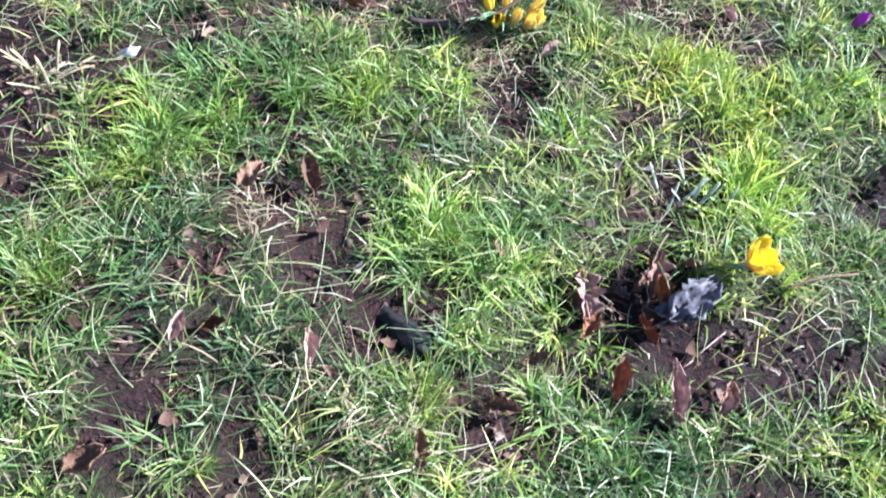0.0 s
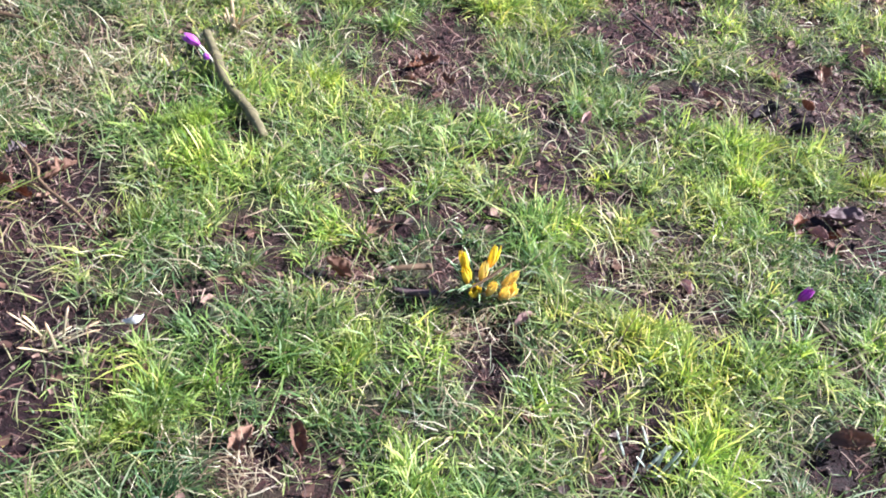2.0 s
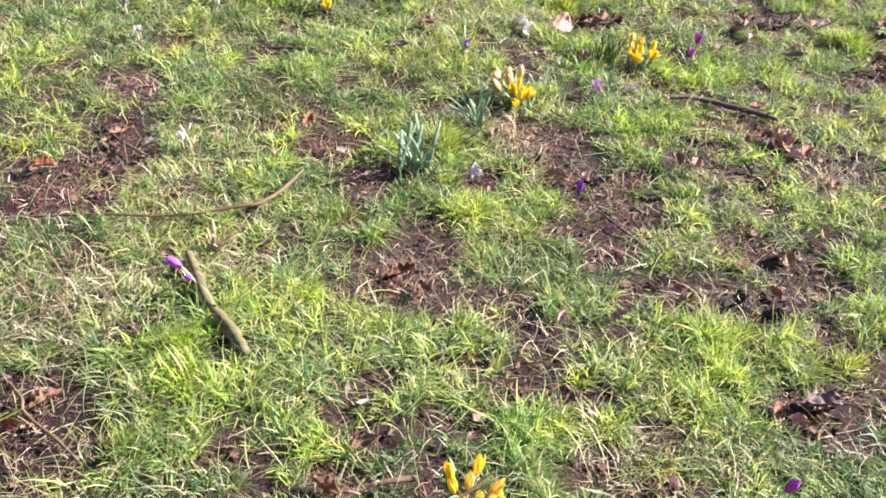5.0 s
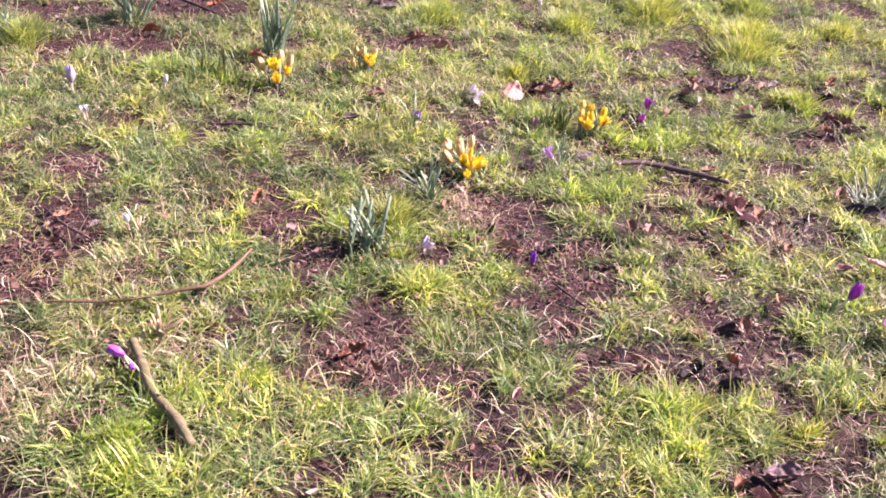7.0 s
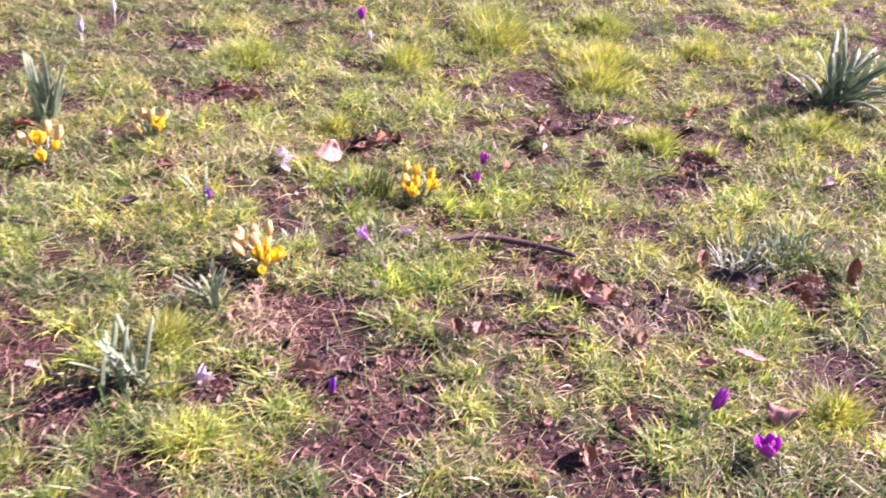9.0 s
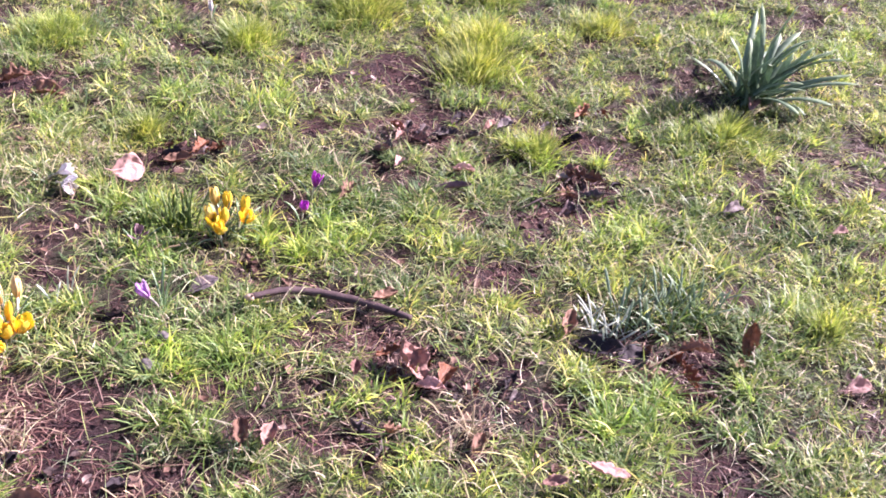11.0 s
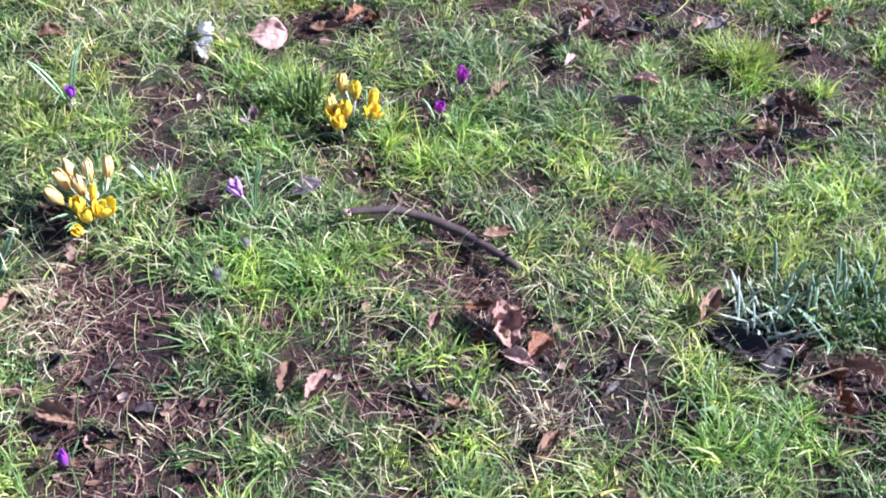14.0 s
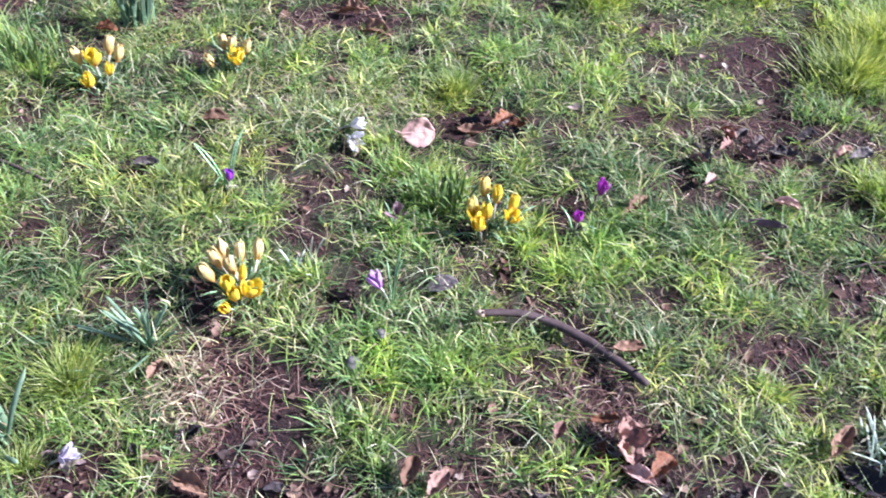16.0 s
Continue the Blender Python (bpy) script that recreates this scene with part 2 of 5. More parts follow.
# ---- the lie of the land ----
def lattice(x, y, freq, seed):
    """Smooth noise from 0 to 1 over arrays of places."""
    x, y = np.asarray(x, float) * freq, np.asarray(y, float) * freq
    ix, iy = np.floor(x).astype(np.int64), np.floor(y).astype(np.int64)
    fx, fy = x - ix, y - iy
    fx, fy = fx * fx * (3 - 2 * fx), fy * fy * (3 - 2 * fy)

    def corner(i, j):
        n = (i * 374761393 + j * 668265263 + seed * 2147483647) & 0xFFFFFFFF
        n = ((n ^ (n >> 13)) * 1274126177) & 0xFFFFFFFF
        return ((n ^ (n >> 16)) & 0xFFFF) / 65535.0

    low = corner(ix, iy) * (1 - fx) + corner(ix + 1, iy) * fx
    high = corner(ix, iy + 1) * (1 - fx) + corner(ix + 1, iy + 1) * fx
    return low * (1 - fy) + high * fy


# Bare patches in the turf, a few standing for shade, from the near edge to the far one: x, y, half width, half depth.
PATCHES_1 = [(0.5, 0.62, 0.09, 0.05), (-0.36, 0.84, 0.06, 0.08), (-0.4, 1.04, 0.07, 0.08), (-0.15, 0.48, 0.023, 0.02), (-0.03, 0.49, 0.024, 0.016), (0.06, 0.51, 0.015, 0.026), (0.23, 0.52, 0.036, 0.023), (0.38, 0.54, 0.02, 0.021), (-0.11, 0.54, 0.022, 0.02), (0.43, 0.58, 0.021, 0.016), (-0.09, 0.6, 0.019, 0.02), (0.56, 0.62, 0.039, 0.039), (0.62, 0.62, 0.022, 0.036), (0.13, 0.63, 0.026, 0.025), (0.03, 0.66, 0.024, 0.02), (-0.12, 0.66, 0.02, 0.024), (0.43, 0.66, 0.046, 0.041), (0.51, 0.66, 0.049, 0.031), (0.08, 0.67, 0.024, 0.017), (0.32, 0.68, 0.034, 0.028), (-0.09, 0.69, 0.022, 0.02), (0.39, 0.71, 0.035, 0.043), (-0.18, 0.72, 0.021, 0.011), (-0.04, 0.76, 0.023, 0.028), (-0.31, 0.8, 0.031, 0.045), (-0.05, 0.81, 0.028, 0.024), (0.42, 0.82, 0.044, 0.022), (0.65, 0.85, 0.028, 0.046)]
PATCHES_2 = [(0.7, 0.86, 0.03, 0.043), (0.41, 0.87, 0.041, 0.017), (-0.34, 0.88, 0.04, 0.039), (0.45, 0.92, 0.04, 0.019), (0.37, 0.95, 0.037, 0.021), (0.22, 0.96, 0.034, 0.053), (-0.35, 0.96, 0.051, 0.026), (0.21, 1.02, 0.039, 0.017), (0.67, 1.07, 0.031, 0.022), (0.02, 1.11, 0.044, 0.028), (0.47, 1.12, 0.051, 0.028), (0.39, 1.13, 0.044, 0.033), (-0.35, 1.14, 0.054, 0.035), (-0.41, 1.15, 0.056, 0.041), (0.08, 1.18, 0.033, 0.023), (0.41, 1.18, 0.035, 0.024), (-0.42, 1.22, 0.067, 0.057), (0.18, 1.22, 0.044, 0.033), (0.49, 1.23, 0.031, 0.027), (-0.4, 1.24, 0.035, 0.031), (0.78, 1.26, 0.046, 0.043), (0.06, 1.3, 0.039, 0.027), (0.38, 1.31, 0.046, 0.025), (0.76, 1.33, 0.066, 0.038), (0.33, 1.35, 0.052, 0.039)]
PATCHES_3 = [(0.2, 1.36, 0.047, 0.021), (0.32, 1.45, 0.042, 0.053), (0.84, 1.48, 0.03, 0.043), (0.18, 1.51, 0.044, 0.028), (-0.3, 1.52, 0.036, 0.024), (0.3, 1.52, 0.043, 0.044), (0.72, 1.55, 0.064, 0.052), (0.64, 1.57, 0.078, 0.044), (0.55, 1.59, 0.058, 0.039), (0.1, 1.59, 0.062, 0.082), (0.64, 1.62, 0.078, 0.035), (0.84, 1.65, 0.064, 0.048), (-0.63, 1.69, 0.038, 0.034), (0.15, 1.7, 0.038, 0.029), (0.49, 1.71, 0.059, 0.044), (0.79, 1.72, 0.064, 0.048), (0.86, 1.73, 0.04, 0.033), (0, 1.74, 0.032, 0.024), (-0.54, 1.74, 0.078, 0.059), (0.14, 1.75, 0.045, 0.031), (0.42, 1.76, 0.051, 0.032), (0.75, 1.76, 0.049, 0.058), (0.46, 1.77, 0.052, 0.044), (0.92, 1.8, 0.047, 0.035), (-0.48, 1.81, 0.038, 0.048)]
PATCHES_4 = [(0.56, 1.83, 0.04, 0.043), (0.02, 1.85, 0.04, 0.041), (1.32, 1.86, 0.066, 0.057), (0.52, 1.86, 0.066, 0.053), (-0.67, 1.87, 0.042, 0.039), (0.45, 1.87, 0.056, 0.047), (0.59, 1.89, 0.046, 0.027), (0.84, 1.9, 0.034, 0.024), (0.01, 1.9, 0.043, 0.047), (-0.51, 1.91, 0.087, 0.08), (0.37, 1.91, 0.039, 0.015), (0.22, 1.93, 0.043, 0.038), (0.26, 1.94, 0.039, 0.032), (1.33, 1.94, 0.047, 0.027), (0.4, 1.95, 0.046, 0.039), (0.75, 1.95, 0.023, 0.015), (0.5, 1.96, 0.052, 0.03), (0.57, 1.98, 0.044, 0.034), (0.99, 1.98, 0.03, 0.021), (0.84, 2, 0.026, 0.015), (-0.12, 2, 0.064, 0.037), (-0.5, 2, 0.052, 0.057), (0.44, 2.02, 0.054, 0.065), (0.99, 2.03, 0.04, 0.046), (0.77, 2.04, 0.036, 0.019)]
PATCHES_5 = [(-0.08, 2.04, 0.052, 0.048), (0.84, 2.05, 0.032, 0.022), (0.71, 2.06, 0.034, 0.027), (1.13, 2.06, 0.043, 0.022), (0.66, 2.07, 0.02, 0.021), (0.37, 2.08, 0.046, 0.054), (1.09, 2.08, 0.032, 0.023), (1.02, 2.09, 0.033, 0.027), (0.42, 2.1, 0.034, 0.039), (1.12, 2.1, 0.027, 0.023), (1.36, 2.1, 0.041, 0.051), (0.26, 2.12, 0.022, 0.014), (1.05, 2.12, 0.04, 0.065), (0.95, 2.13, 0.04, 0.017), (0.99, 2.13, 0.041, 0.024), (-0.1, 2.14, 0.034, 0.046), (0.88, 2.14, 0.025, 0.023), (1.31, 2.15, 0.022, 0.034), (1.07, 2.16, 0.026, 0.015), (0.4, 2.16, 0.043, 0.041), (1.36, 2.16, 0.06, 0.046), (0.33, 2.17, 0.045, 0.034), (0.94, 2.18, 0.042, 0.017)]
# The one at (0.27, 2.27) stands in for the yellow crocus clump's shadow.
PATCHES_6 = [(1.42, 2.18, 0.03, 0.035), (0.79, 2.25, 0.04, 0.03), (1.23, 2.19, 0.05, 0.039), (0.9, 2.21, 0.044, 0.036), (1.27, 2.22, 0.044, 0.029), (-0.55, 2.23, 0.056, 0.069), (0.86, 2.26, 0.042, 0.03), (0.27, 2.27, 0.034, 0.031), (0.83, 2.32, 0.032, 0.02), (1.12, 2.36, 0.031, 0.021), (0.82, 2.37, 0.031, 0.026), (0.78, 2.38, 0.04, 0.027), (1.07, 2.38, 0.031, 0.021), (1.1, 2.4, 0.068, 0.031), (0.39, 2.41, 0.028, 0.023), (0.76, 2.43, 0.025, 0.016), (0.35, 2.45, 0.025, 0.018), (-0.51, 2.46, 0.04, 0.045), (1.21, 2.51, 0.037, 0.024), (0.02, 2.52, 0.027, 0.021), (1.24, 2.58, 0.05, 0.032), (1.29, 2.6, 0.05, 0.036), (1.34, 2.67, 0.068, 0.054), (0.53, 2.78, 0.046, 0.024)]
# The first four are extra soil that darkens the shaded far-left corner.
PATCHES_7 = [(-0.62, 3.0, 0.11, 0.06), (-0.75, 2.92, 0.1, 0.05), (-0.55, 3.3, 0.12, 0.07), (-0.85, 3.2, 0.12, 0.07), (0.56, 2.82, 0.07, 0.043), (1.37, 2.84, 0.081, 0.045), (1.06, 2.86, 0.075, 0.045), (0.82, 2.9, 0.029, 0.024), (1.34, 2.9, 0.054, 0.032), (1.04, 2.92, 0.066, 0.066), (-0.57, 2.94, 0.082, 0.066), (1.17, 2.95, 0.058, 0.03), (0.24, 3.08, 0.085, 0.052), (1, 3.14, 0.063, 0.056), (1.11, 3.16, 0.061, 0.052), (1.06, 3.2, 0.067, 0.064), (0.83, 3.22, 0.033, 0.03), (-0.39, 3.3, 0.064, 0.055), (0.11, 3.45, 0.06, 0.07), (1.72, 3.66, 0.074, 0.073)]
PATCHES_8 = [(-0.43, 1.2, 0.07, 0.05), (-0.34, 1.15, 0.045, 0.035), (-0.37, 0.94, 0.05, 0.05), (-0.31, 0.9, 0.04, 0.03), (0.46, 1.09, 0.06, 0.03), (0.36, 0.92, 0.03, 0.02), (0.53, 1.1, 0.04, 0.025), (0.22, 0.93, 0.03, 0.03)]
PATCHES = np.array(PATCHES_8 + PATCHES_1 + PATCHES_2 + PATCHES_3 + PATCHES_4 + PATCHES_5 + PATCHES_6 + PATCHES_7, float)
# Lush places with longer, fresher grass: x, y, reach.
LUSH_1 = [(0.58, 0.57, 0.028), (-0.21, 0.61, 0.034), (0.33, 0.62, 0.023), (-0.26, 0.66, 0.038), (0.63, 0.69, 0.023), (0.2, 0.72, 0.028), (0.14, 0.75, 0.047), (0.18, 0.76, 0.034), (-0.19, 0.84, 0.06), (0.51, 0.85, 0.041), (0.52, 0.88, 0.044), (-0.21, 0.9, 0.044), (-0.09, 0.91, 0.059), (-0.01, 0.93, 0.055), (-0.16, 0.93, 0.043), (0.12, 0.95, 0.038), (0.52, 0.98, 0.04), (0.54, 1.01, 0.036), (0.44, 1.03, 0.039), (-0.03, 1.15, 0.033), (-0.03, 1.19, 0.035), (0.27, 1.2, 0.04), (-0.14, 1.2, 0.048), (0.3, 1.22, 0.034), (-0.16, 1.25, 0.056), (0.59, 1.32, 0.053), (0.57, 1.36, 0.055), (-0.27, 1.38, 0.057), (0.17, 1.42, 0.046), (0.11, 1.44, 0.039), (0.6, 1.45, 0.048), (0.81, 1.46, 0.042), (-0.07, 1.48, 0.053)]
LUSH_2 = [(-0.13, 1.5, 0.057), (0.95, 1.55, 0.05), (-0, 1.68, 0.04), (-0.25, 1.72, 0.043), (0.09, 1.75, 0.037), (1.28, 1.78, 0.052), (0.22, 1.78, 0.052), (0.12, 1.84, 0.043), (0.32, 1.85, 0.051), (-0.13, 1.96, 0.057), (1.15, 1.98, 0.036), (1.24, 2.02, 0.055), (1.18, 2.04, 0.052), (0.16, 2.07, 0.038), (0.92, 2.09, 0.036), (0.63, 2.21, 0.067), (0.71, 2.27, 0.05), (0.05, 2.28, 0.036), (1.52, 2.29, 0.043), (-0.1, 2.29, 0.058), (1.29, 2.37, 0.039), (1.01, 2.48, 0.047), (0.52, 2.5, 0.043), (0.74, 2.53, 0.049), (0.83, 2.54, 0.056), (0.58, 2.56, 0.047), (0.5, 2.61, 0.064), (0.43, 2.64, 0.042), (1.28, 2.8, 0.056), (-0.38, 2.8, 0.097), (1.72, 2.86, 0.086), (0.49, 2.89, 0.048), (1.21, 3.17, 0.093)]
LUSH_3 = [(0.25, 3.29, 0.099), (1.24, 3.32, 0.131), (1, 3.55, 0.135)]
LUSH = LUSH_1 + LUSH_2 + LUSH_3
# Sodden, nearly black soil: x, y, reach.
WET = [(-0.42, 1.2, 0.1), (-0.35, 0.94, 0.08), (0.47, 1.09, 0.07), (0.42, 0.68, 0.07), (0.55, 0.62, 0.1), (-0.36, 0.82, 0.1), (0.66, 0.86, 0.08), (0.22, 0.95, 0.06), (1.25, 2.2, 0.08), (0.3, 1.42, 0.1), (0.7, 1.56, 0.1), (0.84, 2.36, 0.07), (1.02, 2.08, 0.08), (0.45, 0.92, 0.06)]
# Turf coloured darker and bluer to stand for shade: x, y, reach.
PAINTED_SHADE = [(-0.65, 3.15, 0.4), (-0.15, 3.55, 0.35), (-0.95, 2.75, 0.3), (0.3, 3.75, 0.3), (1.75, 3.1, 0.25)]
# Dry places, yellowed and full of straw: x, y, reach.
DRY = [(-0.38, 1.5, 0.12), (-0.2, 1.56, 0.06), (-0.45, 1.42, 0.1), (0.3, 2.13, 0.05), (0.33, 2.07, 0.035), (0.2, 1.02, 0.05), (0.46, 1.14, 0.08), (-0.35, 1.75, 0.1), (0.2, 2.75, 0.1), (0.36, 2.8, 0.1), (-0.05, 0.76, 0.04), (0.98, 2.03, 0.06), (0.12, 0.53, 0.06), (-0.6, 1.55, 0.1)]


def inside(x, y):
    """1 over the stretch of lawn that is modelled closely, fading to 0 outside it."""
    return np.clip((np.minimum(np.minimum(x + 2.3, 3.8 - x), np.minimum(y + 0.5, 5.2 - y))) / 0.2, 0, 1)


def bare(x, y):
    """How bare the soil is, 0 to 1."""
    x, y = np.asarray(x, float), np.asarray(y, float)
    wob = (lattice(x, y, 19, 5) - 0.5) * 0.8 + (lattice(x, y, 48, 6) - 0.5) * 0.8
    out = np.zeros(np.broadcast(x, y).shape)
    for px, py, rx, ry in PATCHES:
        near = (abs(x - px) < 0.3) & (abs(y - py) < 0.3)
        if not near.any():
            continue
        c, s = math.cos(radians(8)), math.sin(radians(8))
        dx, dy = x[near] - px, y[near] - py
        d = np.hypot((dx * c + dy * s) / rx, (dy * c - dx * s) / ry) + wob[near]
        out[near] = np.maximum(out[near], np.clip((1.45 - d) / 0.35, 0, 1))
    small = np.clip((lattice(x, y, 13, 8) * 0.6 + lattice(x, y, 34, 9) * 0.4 - 0.575) / 0.08, 0, 1)
    return np.maximum(out, 0.8 * small) * inside(x, y)


def near_any(places, x, y):
    """How close a place is to the nearest of some round spots, 0 to 1."""
    x, y = np.asarray(x, float), np.asarray(y, float)
    out = np.zeros(np.shape(x))
    for px, py, r in places:
        k = (abs(x - px) < 3 * r) & (abs(y - py) < 3 * r)
        if k.any():
            out[k] = np.maximum(out[k], np.exp(-(((x[k] - px) / r) ** 2 + ((y[k] - py) / r) ** 2) ** 1.5 * 0.5))
    return out


def lush(x, y):
    return near_any(LUSH, x, y)


def wet(x, y):
    return near_any(WET, x, y)


def dry(x, y):
    return near_any(DRY, x, y)


def height(x, y):
    """Height of the ground."""
    x, y = np.atleast_1d(np.asarray(x, float)), np.atleast_1d(np.asarray(y, float))
    z = (lattice(x, y, 1.3, 1) - 0.5) * 0.016 + (lattice(x, y, 6, 2) - 0.5) * 0.018 + (lattice(x, y, 28, 3) - 0.5) * 0.007 + (lattice(x, y, 75, 4) - 0.5) * 0.004
    return z * inside(x, y) - 0.007 * bare(x, y)


def ground_at(x, y):
    return float(height(x, y)[0])


def mesh_from(name, verts, faces, mat, smooth=False, **values):
    me = bpy.data.meshes.new(name)
    me.from_pydata(verts, [], faces)
    for key, value in values.items():
        me.attributes.new(key, "FLOAT", "POINT").data.foreach_set("value", np.asarray(value, np.float32))
    me.materials.append(mat)
    if smooth:
        me.polygons.foreach_set("use_smooth", np.ones(len(me.polygons), bool))
    me.update()
    return me


def quick_mesh(name, verts, loops, sizes, mat, **values):
    """A large mesh from arrays."""
    me = bpy.data.meshes.new(name)
    me.vertices.add(len(verts))
    me.vertices.foreach_set("co", verts.astype(np.float32).ravel())
    me.loops.add(len(loops))
    me.loops.foreach_set("vertex_index", loops.astype(np.int32))
    me.polygons.add(len(sizes))
    me.polygons.foreach_set("loop_start", np.r_[0, np.cumsum(sizes)[:-1]].astype(np.int32))
    me.update(calc_edges=True)
    for key, value in values.items():
        me.attributes.new(key, "FLOAT", "POINT").data.foreach_set("value", value.astype(np.float32))
    me.materials.append(mat)
    return me


# ---- ground: one sheet to the horizon ----
def west(y):
    return -0.42 - 0.24 * y


def east(y):
    return 0.78 + 0.56 * y


def sward(x, y):
    """1 over the closed lawn round the flower patch, 0 inside it."""
    out = np.maximum(np.maximum(west(y) - 0.1 - x, x - east(y) - 0.1), np.maximum(0.18 - y, y - 4.35))
    return np.clip(out / 0.4, 0, 1)


def spread(lo, hi, step):
    far = np.array([0.05, 0.15, 0.4, 1, 2, 5, 12, 30, 80, 200, 500, 1200])
    return np.r_[lo - far[::-1], np.arange(lo, hi, step), hi + far]


gx, gy = spread(-2.35, 3.85, 0.025), spread(-0.55, 5.25, 0.025)
X, Y = np.meshgrid(gx, gy)
X, Y = X.ravel(), Y.ravel()
W, H = len(gx), len(gy)
I = (np.arange(H - 1)[:, None] * W + np.arange(W - 1)).ravel()
ground = new("ground", quick_mesh("ground", np.c_[X, Y, height(X, Y)], np.c_[I, I + 1, I + W + 1, I + W].ravel(), np.full(len(I), 4), SOIL, bare=bare(X, Y), wet=wet(X, Y), sward=sward(X, Y)))
ground.data.polygons.foreach_set("use_smooth", np.ones(len(I), bool))
tagged(ground, "dark damp crumbly soil with bare patches under turf", "ground", kind="structure")


# ---- grass ----
rng = np.random.default_rng(7)


def blades(name, root, lean, length, tilt, droop, width, mat, rise=0.0, segments=3, curl=0.12, fresh=None, tone_and_shade=None):
    """Many curved blades in one mesh. root: x, y; lean: the way each leans, in radians."""
    n = len(root)
    d = np.c_[np.cos(lean), np.sin(lean)]
    face = lean + np.pi / 2 + rng.normal(0, 0.5, n)
    side = np.c_[np.cos(face), np.sin(face), rng.normal(0, 0.25, n)]
    base = np.c_[root, height(root[:, 0], root[:, 1]) - 0.003 + rise]
    sway = rng.normal(0, curl, n)
    rows, along = [], []
    for k in range(segments + 1):
        s = k / segments
        out = length * (np.sin(tilt) * s + 0.35 * droop * s * s)
        up = length * (np.cos(tilt) * s - droop * s * s * 0.75)
        p = base + np.c_[d * out[:, None] + np.c_[-d[:, 1], d[:, 0]] * (length * sway * s * s)[:, None], np.maximum(up, -0.004 if k == 0 else 0.001 + 0.003 * s)]
        if k < segments:
            w = (width * np.interp(s, [0, 0.33, 0.67, 1], [1.0, 0.95, 0.7, 0.3]))[:, None] * side / 2
            rows += [p - w, p + w]
            along += [np.full(n, s), np.full(n, s)]
        else:
            rows.append(p)
            along.append(np.full(n, 1.0))
    m = 2 * segments + 1
    verts = np.stack(rows, 1).reshape(-1, 3)
    i = np.arange(n)[:, None] * m
    poly = [i + np.array([2 * k, 2 * k + 1, 2 * k + 3, 2 * k + 2]) for k in range(segments - 1)] + [i + np.array([m - 3, m - 2, m - 1])]
    loops = np.concatenate(poly, 1).ravel()
    sizes = np.tile([4] * (segments - 1) + [3], n)
    values = {} if fresh is None else {"fresh": np.repeat(fresh, m), "tone_and_shade": np.repeat(tone_and_shade, m)}
    me = quick_mesh(name, verts, loops, sizes, mat, along=np.stack(along, 1).ravel(), **values)
    me.polygons.foreach_set("use_smooth", np.ones(len(sizes), bool))
    return new(name, me)


def scatter(count, margin=0.12, thin_far=True):
    """Random places over the stretch of lawn; fewer far off."""
    out = []
    while sum(len(o) for o in out) < count:
        y = rng.uniform(0.15, 4.4, 80000)
        x = rng.uniform(-1.7, 3.4, 80000)
        keep = (x > west(y) - margin) & (x < east(y) + margin)
        if thin_far:
            keep &= rng.uniform(0, 1, 80000) < np.clip(1.3 - 0.19 * y, 0.45, 1)
        out.append(np.c_[x, y][keep])
    return np.concatenate(out)[:count]


def rosettes():
    """Middles of the grass plants, a hand's width apart, each with its own size and freshness."""
    p = scatter(6000, 0.15, False)
    keep = rng.uniform(0, 1, len(p)) < 1.15 - bare(p[:, 0], p[:, 1])
    return p[keep]


